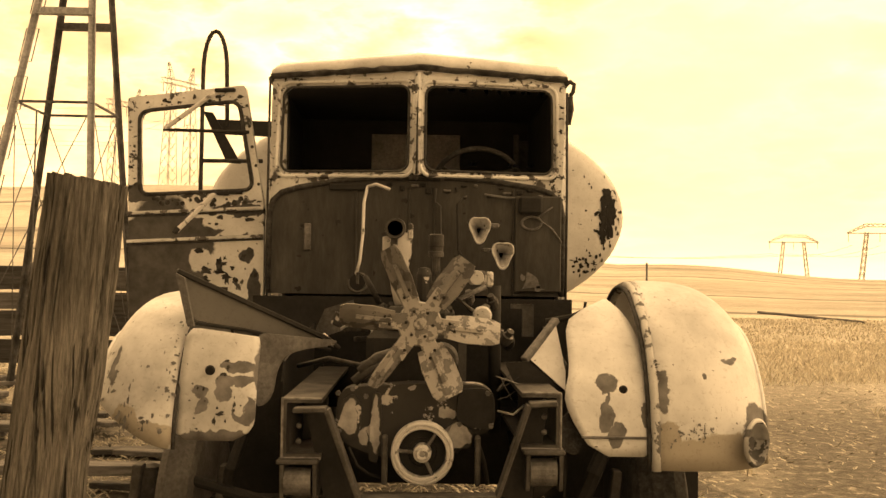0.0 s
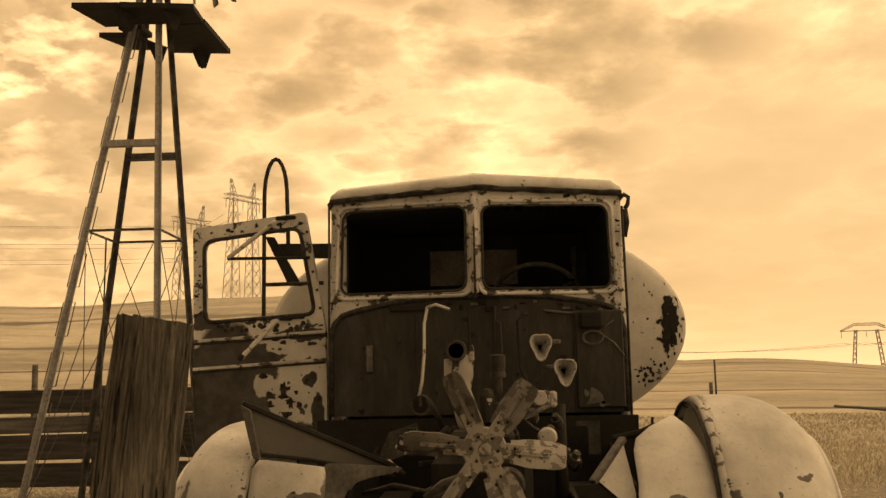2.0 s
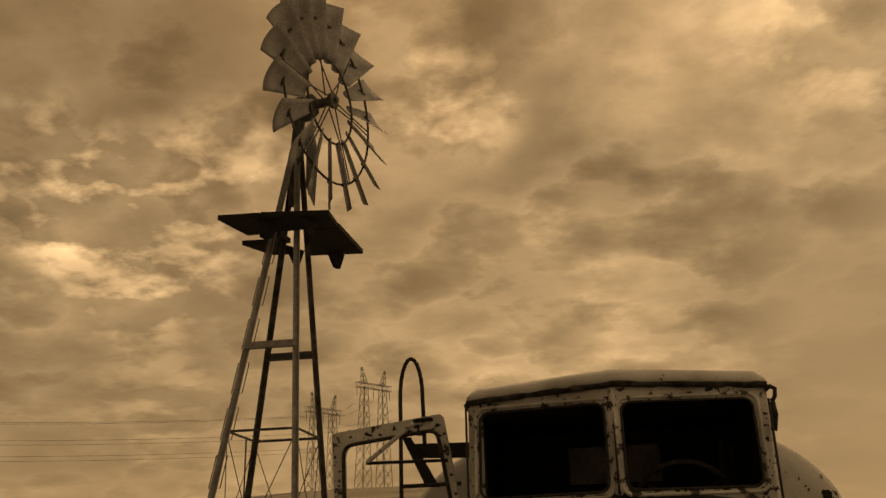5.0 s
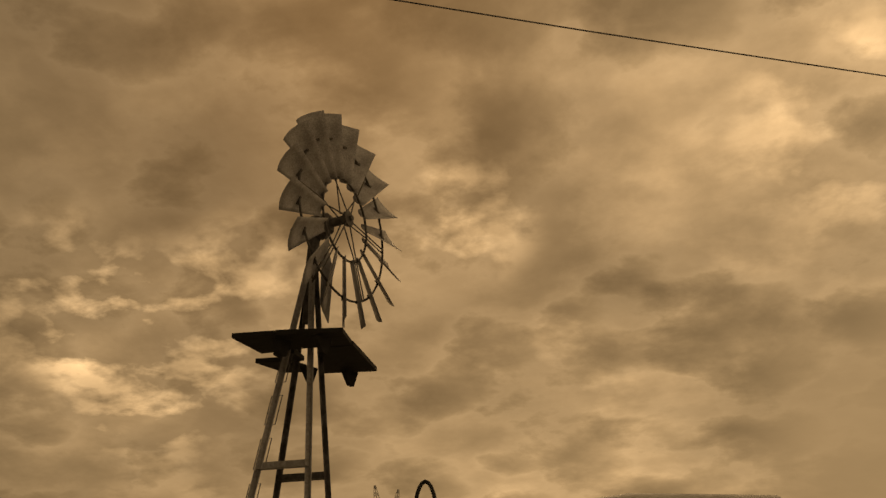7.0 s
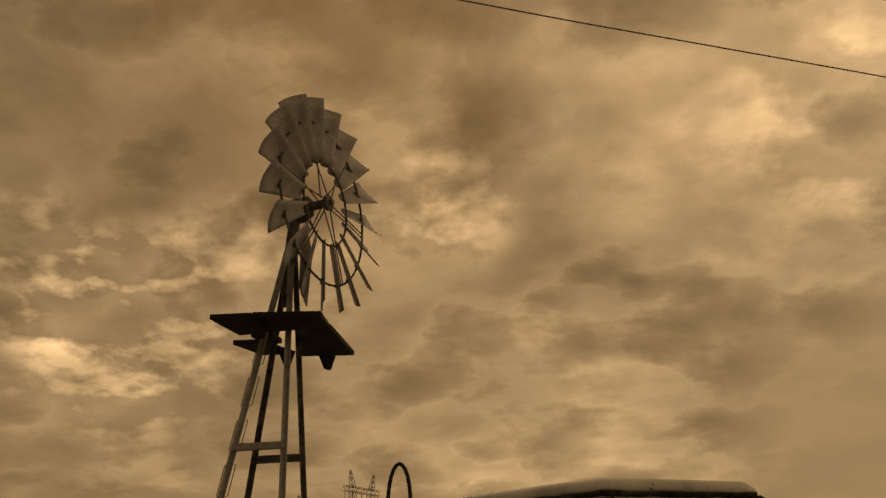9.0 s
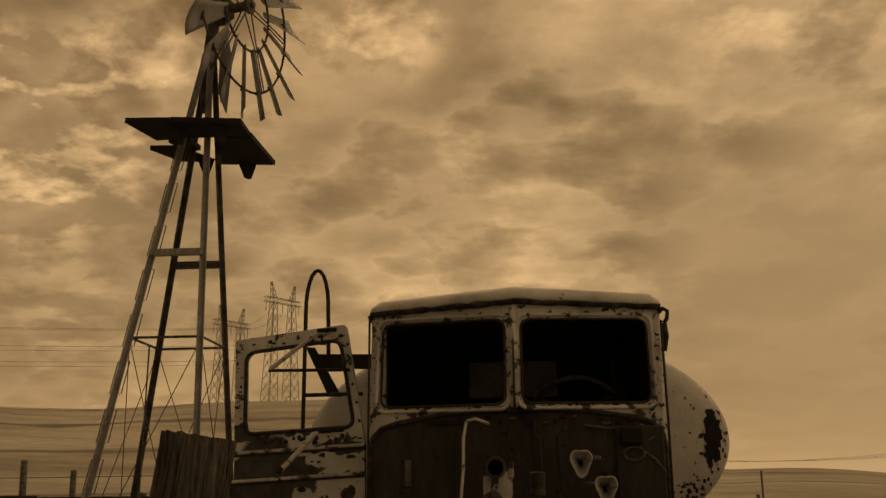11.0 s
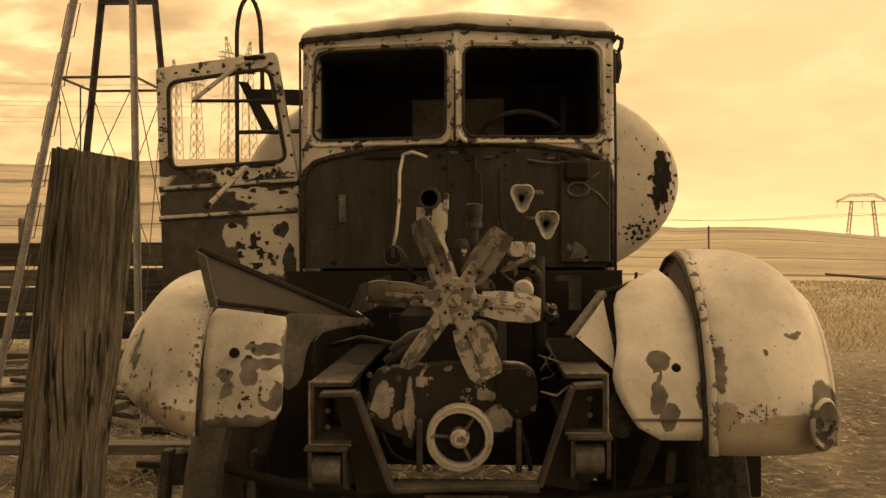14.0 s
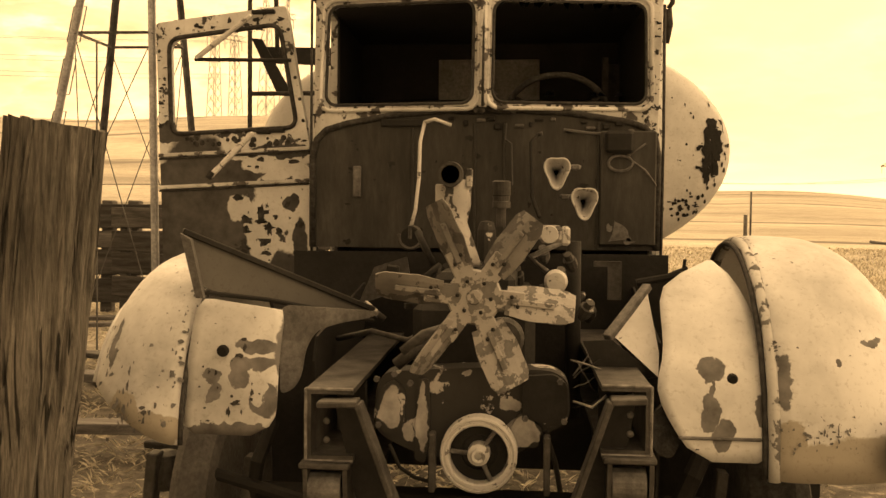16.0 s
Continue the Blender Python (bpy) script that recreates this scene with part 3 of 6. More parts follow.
def build_fender(side, x_in, x_out, zbot_in, zbot_out, crown, R, mat_, cy, cz):
    """A crowned mudguard that wraps over the wheel from its low front edge."""
    bm = B()
    rows = []
    for i in range(29):
        u = i / 28
        row = []
        for j in range(17):
            s = j / 16
            zb = zbot_in + (zbot_out - zbot_in) * s ** 1.6
            a0 = math.asin(max(-0.95, min(0.95, (zb - cz) / (R * 0.92))))
            a = a0 + (radians(158) - a0) * u
            drop = crown * (max(0.0, s - 0.25) / 0.75) ** 3.0 + 0.028 * (1 - min(1, s / 0.12)) ** 2
            rr = R - drop + 0.03 * math.sin(max(0, min(math.pi, a))) * (1 - 0.4 * s)
            x = x_in + (x_out - x_in) * (s - 0.10 * s ** 3 * math.cos(max(0, a)) ** 2 * 0)
            flare = 0.03 * max(0, -math.sin(a)) if side > 0 else 0
            row.append((x, cy - (rr + flare) * math.cos(a), cz + rr * math.sin(a)))
        rows.append(row)
    sheet(bm, rows, 0.006)
    ob = part("fender", bm, mat_, truck, smooth=True)
    # rolled rim along the outer edge and the bead along the inner seam
    rim = B()
    tube(rim, [r[-1] for r in rows], 0.009, 6)
    part("rim", rim, mat_, ob, smooth=True)
    if side > 0:
        lip = B()
        mid = [0.5 * (Vector(r[0]) + Vector(r[1])) for r in rows]
        tube(lip, [m + Vector((-0.004, 0.004, -0.004)) for m in mid], [0.017 + 0.004 * noise.noise((i * 0.5, 2.0, 7.0)) for i in range(len(mid))], 10)
        part("rolled_lip", lip, M_lip, ob, "rolled inner lip, cream over rust", smooth=True)
    bead = B()
    tube(bead, [(r[0][0] - (0.014 if side > 0 else 0.0), r[0][1], r[0][2]) for r in rows], 0.008, 6)
    part("seam", bead, M_gap, ob, "rusted seam bead", smooth=True)
    return ob


M_lip = paint("fender_lip_paint", (0.56, 0.53, 0.465), (0.13, 0.119, 0.102), chips=0.53, scale=18.0, rough=0.55)
M_fR = paint("right_fender_paint", CREAM, BARE, chips=0.725, scale=11.0, rough=0.5, streak=0.36, blobs=[
    ((1.01, 3.45, 1.045), (0.035, 0.3, 0.014)), ((0.90, 3.45, 1.0), (0.010, 0.3, 0.008)), 
    ((1.10, 3.4, 0.81), (0.065, 0.4, 0.10)), ((0.755, 3.4, 0.95), (0.026, 0.4, 0.07))],
    primed=[((0.97, 3.4, 0.70), (0.26, 0.5, 0.115)), ((0.77, 3.4, 0.80), (0.04, 0.4, 0.06))])
M_aR = paint("right_apron_paint", CREAM, BARE, chips=0.725, scale=11.0, rough=0.5, streak=0.36, blobs=[
    ((0.575, 3.5, 0.97), (0.042, 0.4, 0.03)), ((0.565, 3.5, 0.865), (0.028, 0.4, 0.045)), ((0.60, 3.5, 0.80), (0.03, 0.4, 0.04)),
    ((0.70, 3.5, 0.86), (0.022, 0.4, 0.04)), ((0.575, 3.5, 0.92), (0.006, 0.4, 0.05))])
M_fL = paint("left_fender_paint", CREAM, BARE, chips=0.68, scale=12.0, rough=0.55, streak=0.42, blobs=[
    ((-1.12, 3.4, 1.01), (0.018, 0.3, 0.07))],
    primed=[((-0.98, 3.3, 0.79), (0.13, 0.5, 0.05)), ((-1.05, 3.3, 0.85), (0.05, 0.5, 0.05))])
M_aL = paint("left_apron_paint", CREAM, (0.16, 0.147, 0.13), chips=0.70, scale=12.0, rough=0.55, streak=0.38, blobs=[
    ((-0.69, 3.4, 1.02), (0.065, 0.5, 0.022)), ((-0.69, 3.4, 0.97), (0.07, 0.5, 0.02)), ((-0.73, 3.4, 0.93), (0.025, 0.5, 0.04)),
    ((-0.66, 3.4, 0.875), (0.045, 0.5, 0.045)), ((-0.55, 3.4, 1.0), (0.085, 0.5, 0.16)), ((-0.75, 3.4, 0.775), (0.16, 0.5, 0.025)),
    ((-0.81, 3.4, 0.935), (0.028, 0.5, 0.022)), ((-0.80, 3.4, 0.89), (0.022, 0.5, 0.03))], keep=[((-0.675, 3.4, 0.90), (0.028, 0.4, 0.035))])

fR = build_fender(1, 0.722, 1.145, 0.69, 0.69, 0.15, 0.60, M_fR, 4.02, 0.70)
fL = build_fender(-1, -0.885, -1.20, 0.745, 0.93, 0.14, 0.55, M_fL, 3.90, 0.69)


def build_apron(bm, outline, ytop, ybot, ztop, zbot, thick=0.006):
    def place(u, v):
        k = (v - zbot) / (ztop - zbot)
        return (u, ybot + (ytop - ybot) * k ** 2.2 if k > 0 else ybot, v)
    # strips from the outline's left side to its right side, so that the sheet can bend
    rows = []
    n = 14
    zbot, ztop = min(p[1] for p in outline) + 0.001, max(p[1] for p in outline) - 0.001
    for i in range(n + 1):
        z = zbot + (ztop - zbot) * i / n
        xs = []
        m = len(outline)
        for q in range(m):
            (x0, z0), (x1, z1) = outline[q], outline[(q + 1) % m]
            if (z0 - z) * (z1 - z) <= 0 and abs(z1 - z0) > 1e-9:
                xs.append(x0 + (x1 - x0) * (z - z0) / (z1 - z0))
        a, b = min(xs), max(xs)
        rows.append([place(a + (b - a) * j / 10, z) for j in range(11)])
    return sheet(bm, rows, thick)


apR = soften([(0.53, 0.728), (0.735, 0.728), (0.738, 0.95), (0.70, 1.16), (0.645, 1.252), (0.60, 1.25), (0.452, 1.175), (0.45, 1.0), (0.418, 0.915), (0.462, 0.82)], 0.05)
ap = part("apron", build_apron(B(), apR, 3.86, 3.46, 1.24, 0.729), M_aR, truck, smooth=True)
tagged(ap, "cream inner mudguard panel with bare patches")
for x, z, r in ((0.622, 0.955, 0.010), (0.53, 0.757, 0.007)):
    part("bolt_hole", lathe(B(), [(r * 0.2, 0.02), (r, 0.02), (r * 1.35, 0.014), (r * 1.4, 0.0)], (x, 3.475, z), (0, -1, 0), 16), M_hole, ap)
rib = B()
beam(rib, (0.48, 3.455, 0.793), (0.70, 3.455, 0.793), 0.012, 0.008)
part("rib", rib, M_steel, ap)

apL = soften([(-0.885, 0.772), (-0.67, 0.772), (-0.62, 0.82), (-0.62, 1.12), (-0.88, 1.142)], 0.035)
apl = part("apron", build_apron(B(), apL, 3.52, 3.41, 1.14, 0.773), M_aL, truck, "cream inner mudguard panel, paint flaked to primer", smooth=True)
part("bolt_hole", lathe(B(), [(0.003, 0.012), (0.012, 0.012), (0.016, 0.008), (0.017, 0.0)], (-0.776, 3.42, 1.006), (0, -1, 0), 16), M_hole, apl)

# grey sheet behind the panel, running in under the bonnet side
bm = B()
plate(bm, soften([(-0.635, 1.13), (-0.37, 1.092), (-0.41, 1.074), (-0.48, 1.068), (-0.545, 1.05), (-0.572, 1.0), (-0.582, 0.92), (-0.60, 0.885), (-0.635, 0.87)], 0.03), [],
      lambda u, v: (u, 3.50 + (u + 0.63) * 0.8, v), 0.006, (0, 1, 0))
part("side_sheet", bm, M_drum, truck, "bare grey steel inner sheet")

# torn bonnet side standing up behind the mudguard
M_wing = paint("bonnet_side_paint", (0.115, 0.106, 0.092), (0.06, 0.055, 0.048), chips=0.66, scale=7.0, rough=0.65)
bm = B()
wing = [(-0.90, 1.334), (-0.43, 1.088), (-0.43, 1.048), (-0.60, 1.098), (-0.845, 1.170), (-0.875, 1.20)]
wp = lambda u, v: (u, 3.46 + (u + 0.9) * 0.75, v)
plate(bm, wing, [], wp, 0.005, (0, 1, 0))
w = part("bonnet_side", bm, M_wing, truck, "bent grey bonnet side panel")
bm = B()
beam(bm, wp(-0.905, 1.338), wp(-0.42, 1.086), 0.022, 0.018)
part("top_lip", bm, M_black, w, "dark folded lip")
bm = B()
tube(bm, [wp(-0.875, 1.165), wp(-0.70, 1.132), wp(-0.55, 1.09), wp(-0.42, 1.05)], 0.007, 6)
part("lower_edge", bm, M_black, w, "dark lower edge")
bm = B()
plate(bm, [(-0.905, 1.332), (-0.875, 1.315), (-0.838, 1.15), (-0.86, 1.15)], [], lambda u, v: (u, 3.435, v), 0.02, (0, 1, 0))
part("end_fold", bm, M_drum, w)

# bonnet sill on the other side, folded over
M_flap = paint("bonnet_flap_paint", (0.68, 0.64, 0.57), BARE, chips=0.66, scale=16.0, rough=0.4)
bm = B()
plate(bm, [(0.315, 1.043), (0.424, 1.165), (0.444, 1.0), (0.436, 0.938)], [], lambda u, v: (u, 3.56 + (v - 0.94) * 0.9, v), 0.006, (0, 1, 0))
fl = part("bonnet_flap", bm, M_flap, truck, "bright cream bent bonnet flap")
bm = B()
beam(bm, (0.298, 3.64, 1.035), (0.428, 3.78, 1.178), 0.03, 0.022)
part("top_lip", bm, M_steel, fl)
bm = B()
plate(bm, [(0.225, 1.03), (0.31, 1.035), (0.44, 0.932), (0.40, 0.925), (0.27, 0.935)], [], lambda u, v: (u, 3.60, v), 0.006, (0, 1, 0))
part("under_fold", bm, M_black, fl, "dark folded underside")
bm = B()
tube(bm, [(0.445, 4.28, 1.148), (0.557, 4.28, 1.17), (0.624, 4.28, 1.198)], 0.015, 8)
part("stud", tube(B(), [(0.607, 4.28, 1.182), (0.613, 4.28, 1.235)], 0.006, 6), M_black, truck)
part("stay_rod", bm, M_black, truck)
bm = B()
plate(bm, soften([(0.41, 0.84), (0.45, 0.88), (0.50, 0.79), (0.47, 0.72), (0.42, 0.74)], 0.02), [], lambda u, v: (u, 3.50, v), 0.03, (0, 1, 0))
part("rubber_flap", bm, M_rubber, truck)

# chassis
for sx, web, tip in ((-1, -0.512, -0.385), (1, 0.388, 0.262)):
    bm = B()
    zt, zb = (0.93, 0.738) if sx < 0 else (0.958, 0.778)
    sec = [(web, zb), (tip, zb), (tip, zb + 0.014), (web - sx * 0.014, zb + 0.014), (web - sx * 0.014, zt - 0.014), (tip, zt - 0.014), (tip, zt), (web, zt)]
    plate(bm, sec, [], lambda u, v: (u, 3.30, v), 5.2, (-0.042 * 0.5, 1, 0))
    rail = part("chassis_rail", bm, M_frame, truck, "rusted steel channel rail")
    for q, r_ in ((sec[0], sec[1]), (sec[6], sec[7]), (sec[7], sec[0])):
        part("worn_edge", tube(B(), [(q[0], 3.30, q[1]), (r_[0], 3.30, r_[1])], 0.0045, 6), M_edge, rail, "edge rubbed pale")
    for z in (zb + 0.05, zb + 0.10, zb + 0.15):
        part("rivet", lathe(B(), [(0.001, 0.008), (0.008, 0.005), (0.01, 0)], (web - sx * 0.05, 3.33, z), (0, -1, 0), 8), M_steel, rail)
    # black block behind the open end, painting the channel's dark inside
    bm = B()
    box(bm, ((web + tip) / 2 - sx * 0.01, 3.56, (zt + zb) / 2), (0.09, 0.02, 0.15))
    part("channel_shade_block", bm, M_black, rail)
    # spring hanger and leaf spring
    hx = web - sx * 0.055
    hz = zb - 0.075
    bm = B()
    for d in (-0.056, 0.050):
        plate(bm, soften([(-0.05, -0.06), (0.05, -0.06), (0.06, 0.07), (-0.06, 0.07)], 0.02), [], lambda u, v, d=d: (hx + d, 3.33 + u, hz + v), 0.012, (1, 0, 0))
    box(bm, (hx, 3.33, hz + 0.068), (0.135, 0.13, 0.016))
    hang = part("spring_hanger", bm, M_frame, truck)
    part("spring_eye", lathe(B(), [(0.02, -0.043), (0.044, -0.043), (0.046, 0), (0.044, 0.043), (0.02, 0.043)], (hx, 3.31, hz), (1, 0, 0), 20), M_steel, hang, smooth=False)
    for k in range(7):
        bm = B()
        L = 0.02 + 0.05 * k
        tube_pts = [(hx, 3.30 + L + (1.15 - 2 * L) * i / 8, hz - 0.05 - 0.013 * k - 0.10 * math.sin(math.pi * i / 8)) for i in range(9)]
        rows = [[(p[0] - 0.037, p[1], p[2]), (p[0] + 0.037, p[1], p[2])] for p in tube_pts]
        sheet(bm, rows, 0.010)
        part("spring_leaf", bm, M_frame, hang)

# V-shaped front cross-member
vp = [(-0.47, 0.898), (-0.365, 0.902), (-0.257, 0.615), (0.184, 0.631), (0.282, 0.925), (0.372, 0.93)]
bm = B()
for a, b in zip(vp, vp[1:]):
    beam(bm, (a[0], 3.27, a[1]), (b[0], 3.27, b[1]), 0.065, 0.016, spin=0)
cm = part("crossmember", bm, M_frame, truck, "bent steel front cross-member")
bm = B()
plate(bm, [(-0.44, 0.885), (-0.375, 0.885), (-0.25, 0.60), (-0.37, 0.58)], [], lambda u, v: (u, 3.33, v), 0.012, (0, 1, 0))
part("web_plate", bm, M_black, cm)
bm = B()
plate(bm, [(0.35, 0.905), (0.29, 0.905), (0.18, 0.62), (0.30, 0.60)], [], lambda u, v: (u, 3.33, v), 0.012, (0, 1, 0))
part("web_plate", bm, M_black, cm)
bm = B()
box(bm, (-0.036, 3.34, 0.608), (0.44, 0.11, 0.014))
part("tray", bm, M_frame, cm)
bm = B()
box(bm, (-0.036, 3.262, 0.588), (0.25, 0.03, 0.030))
part("tray_lip", bm, M_frame, cm)
for x in (-0.185, 0.125):
    bm = B()
    box(bm, (x, 3.40, 0.72), (0.018, 0.05, 0.16))
    part("mount_bracket", bm, M_frame, truck)

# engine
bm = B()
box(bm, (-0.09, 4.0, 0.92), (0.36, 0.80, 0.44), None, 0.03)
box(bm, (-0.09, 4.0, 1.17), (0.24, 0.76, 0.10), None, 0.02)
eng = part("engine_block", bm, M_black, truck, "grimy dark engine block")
bm = B()
cov = soften([(-0.365, 0.79), (-0.355, 0.91), (-0.33, 0.945), (-0.10, 0.962), (0.14, 0.96), (0.185, 0.93), (0.19, 0.835), (0.165, 0.80), (0.10, 0.775), (0.05, 0.72), (-0.18, 0.705), (-0.25, 0.72), (-0.33, 0.755)], 0.03)
plate(bm, cov, [], lambda u, v: (u, 3.50, v), 0.10, (0, 1, 0))
part("front_cover", bm, M_cover, eng, "dark timing cover with flaked pale patches")
bm = B()
plate(bm, soften([(0.055, 0.83), (0.06, 0.945), (0.145, 0.952), (0.18, 0.925), (0.182, 0.84), (0.155, 0.808)], 0.015), [], lambda u, v: (u, 3.478, v), 0.03, (0, 1, 0))
part("cover_plate", bm, M_black, eng)
bm = B()
plate(bm, soften([(-0.355, 0.80), (-0.345, 0.90), (-0.30, 0.93), (-0.27, 0.89), (-0.275, 0.79), (-0.32, 0.765)], 0.03), [], lambda u, v: (u, 3.482, v), 0.03, (0, 1, 0))
part("pump_cover", bm, M_cover, eng, "flaking pump cover")
bm = B()
plate(bm, soften([(-0.245, 0.70), (-0.235, 0.93), (-0.205, 0.93), (-0.20, 0.80), (-0.215, 0.69)], 0.012), [], lambda u, v: (u, 3.485, v), 0.03, (0, 1, 0))
part("casting_rib", bm, M_cover, eng, "flaking casting rib")
bm = B()
plate(bm, soften([(0.0, 0.75), (0.05, 0.845), (0.115, 0.80), (0.10, 0.745)], 0.015), [], lambda u, v: (u, 3.48, v), 0.04, (0, 1, 0))
part("casting_boss", bm, M_cover, eng, "flaking casting boss")
for x, z in ((-0.35, 0.93), (-0.30, 0.945), (0.16, 0.935), (0.172, 0.825), (-0.255, 0.92), (0.065, 0.945), (0.065, 0.83), (-0.345, 0.80)):
    part("bolt", lathe(B(), [(0.002, 0.012), (0.009, 0.012), (0.009, 0.0)], (x, 3.472, z), (0, -1, 0), 6), M_steel, eng)
bm = B()
lathe(bm, [(0.06, 0.0), (0.06, 0.012), (0.05, 0.03), (0.028, 0.04), (0.028, 0.05), (0.002, 0.05)], (-0.0, 3.52, 1.045), (0, -1, 0), 24)
part("water_pump", bm, M_frame, eng)
for dx, zz in ((-0.28, 1.02), (-0.30, 0.985)):
    bm = B()
    tube(bm, [(dx, 3.5, zz - 0.02), (dx + 0.06, 3.5, zz + 0.03), (dx + 0.13, 3.52, zz + 0.05)], 0.018, 8)
    part("hose", bm, M_frame, eng, smooth=True)
bm = B()
tube(bm, [(0.22, 4.1, 0.70), (0.215, 4.1, 1.30)], 0.026, 10)
part("upright_pipe", bm, M_black, truck, smooth=True)

# crank pulley
bm = B()
P = (-0.060, 3.455, 0.738)
lathe(bm, [(0.080, 0.0), (0.080, 0.046), (0.083, 0.052), (0.090, 0.052), (0.092, 0.047), (0.096, 0.047), (0.098, 0.053), (0.103, 0.051), (0.106, 0.044), (0.090, 0.022), (0.106, 0.0), (0.080, -0.0)], P, (0, -1, 0), 40)
pul = part("crank_pulley", bm, M_pale, truck, "pale worn belt pulley", smooth=False)
# black disc behind the spokes paints the dark gaps between them
bm = B()
lathe(bm, [(0.08, 0.004), (0.05, 0.012), (0.045, 0.0)], P, (0, -1, 0), 32)
part("pulley_web", bm, M_black, pul)
for a in (55, 175, 295):
    d = Vector((math.cos(radians(a)), 0, math.sin(radians(a))))
    bm = B()
    beam(bm, Vector(P) + Vector((0, -0.03, 0)) + d * 0.02, Vector(P) + Vector((0, -0.03, 0)) + d * 0.082, 0.012, 0.012)
    part("spoke", bm, M_steel, pul)
bm = B()
lathe(bm, [(0.009, 0.045), (0.010, 0.062), (0.018, 0.062), (0.022, 0.05), (0.030, 0.045), (0.032, 0.0)], P, (0, -1, 0), 18)
part("hub_nut", bm, M_pale, pul)

# fan at rest, six cranked blades on a spider
F = Vector((-0.074, 3.40, 1.172))
bm = B()
lathe(bm, [(0.002, 0.026), (0.018, 0.026), (0.022, 0.020), (0.070, 0.018), (0.075, 0.010), (0.070, 0.0), (0.05, -0.05), (0.002, -0.06)], F, (0, -1, 0), 24)
fan = part("cooling_fan", bm, M_fan, truck, "flaking six-blade steel cooling fan")
for k in range(6):
    a = radians(-6 + 60 * k)
    soil = M_fan if k in (0, 4, 5) else M_fandirt
    twist, wide, reach_ = ((34, 1.05, 0.185), (30, 1.0, 0.18), (38, 0.95, 0.19), (36, 1.0, 0.185), (58, 1.0, 0.178), (18, 1.12, 0.18))[k]
    m = Matrix.Translation(F) @ Matrix.Rotation(-a, 4, "Y")
    bm = B()
    beam(bm, (0.03, -0.012, 0), (0.135, -0.012, 0), 0.012, 0.055)
    bm.transform(m)
    part("arm", bm, M_fan, fan)
    bm = B()
    rows = []
    for i in range(9):
        u = 0.085 + reach_ * i / 8
        wdt = wide * (0.042 + 0.012 * min(1, i / 3) - (0.012 if i == 8 else 0)) + 0.003 * noise.noise((i * 0.9, k * 3.1, 0.5))
        tw = radians(twist + 1.2 * i)
        rows.append([(u, math.sin(tw) * s * wdt - 0.012 * (1 - s * s), math.cos(tw) * s * wdt) for s in (-1, -0.6, -0.2, 0.2, 0.6, 1)])
    sheet(bm, rows, 0.005)
    bm.transform(m)
    bl = part("blade", bm, soil, fan, smooth=False)
    bm = B()
    beam(bm, (0.10, -0.021, 0.0), (0.215, -0.021, 0.0), 0.008, 0.016, 0.004)
    bm.transform(m)
    part("crease", bm, soil, bl)
    for u, v in ((0.10, 0.012), (0.118, -0.012), (0.045, 0.0)):
        bm = lathe(B(), [(0.001, 0.010), (0.005, 0.008), (0.006, 0)], (u, -0.016, v), (0, -1, 0), 8)
        bm.transform(m)
        part("rivet", bm, M_black, fan)

# water outlet, oil filler, carburettor and horns above the engine
bm = B()
lathe(bm, [(0.030, 0.0), (0.039, 0.0), (0.041, -0.03), (0.038, -0.04), (0.034, -0.12)], (-0.182, 3.84, 1.515), (0, -1, 0), 24)
wo = part("water_outlet", bm, M_frame, truck, "pale cast water outlet", smooth=False)
bm = B()
lathe(bm, [(0.0295, 0.0), (0.028, -0.08), (0.001, -0.085)], (-0.182, 3.84, 1.515), (0, -1, 0), 20)
part("bore", bm, M_hole, wo)
bm = B()
tube(bm, [(-0.165, 3.90, 1.50), (-0.165, 3.90, 1.42), (-0.17, 3.89, 1.36), (-0.15, 3.86, 1.29), (-0.13, 3.84, 1.22)], [0.046, 0.046, 0.040, 0.046, 0.05], 14)
part("neck", bm, M_eng, wo, "flaking pale casting", smooth=True)
part("lug", box(B(), (-0.215, 3.90, 1.44), (0.035, 0.05, 0.09)), M_eng, wo)
part("lug", box(B(), (-0.125, 3.88, 1.505), (0.02, 0.04, 0.06)), M_eng, wo)
bm = B()
lathe(bm, [(0.03, 0), (0.03, 0.02), (0.028, 0.022), (0.028, 0.04), (0.030, 0.042), (0.030, 0.085), (0.022, 0.09), (0.001, 0.09)], (-0.025, 3.95, 1.41), (0, 0, 1), 20)
lathe(bm, [(0.016, -0.06), (0.016, 0.0)], (-0.025, 3.95, 1.41), (0, 0, 1), 12)
oil = part("oil_filler", bm, M_frame, truck, "ribbed dark filler cap")
bm = B()
for dx in (-0.05, 0.045):
    lathe(bm, [(0.001, 0.05), (0.022, 0.045), (0.03, 0.02), (0.03, -0.08)], (-0.02 + dx, 3.93, 1.32), (0, 0, 1), 14)
box(bm, (-0.02, 3.95, 1.29), (0.16, 0.06, 0.05), None, 0.01)
part("manifold_lobe", bm, M_cover, oil)
bm = B()
box(bm, (0.135, 3.86, 1.33), (0.075, 0.07, 0.055), None, 0.012)
carb = part("carburettor", bm, M_eng, truck, "pale carburettor body")
bm = B()
lathe(bm, [(0.017, 0.02), (0.026, 0.02), (0.028, 0.0), (0.028, -0.03)], (0.13, 3.81, 1.33), (0, -1, 0), 18)
part("inlet", bm, M_pale, carb)
bm = B()
box(bm, (0.18, 3.85, 1.325), (0.03, 0.04, 0.06), None, 0.008)
part("float_bowl", bm, M_pale, carb)
bm = B()
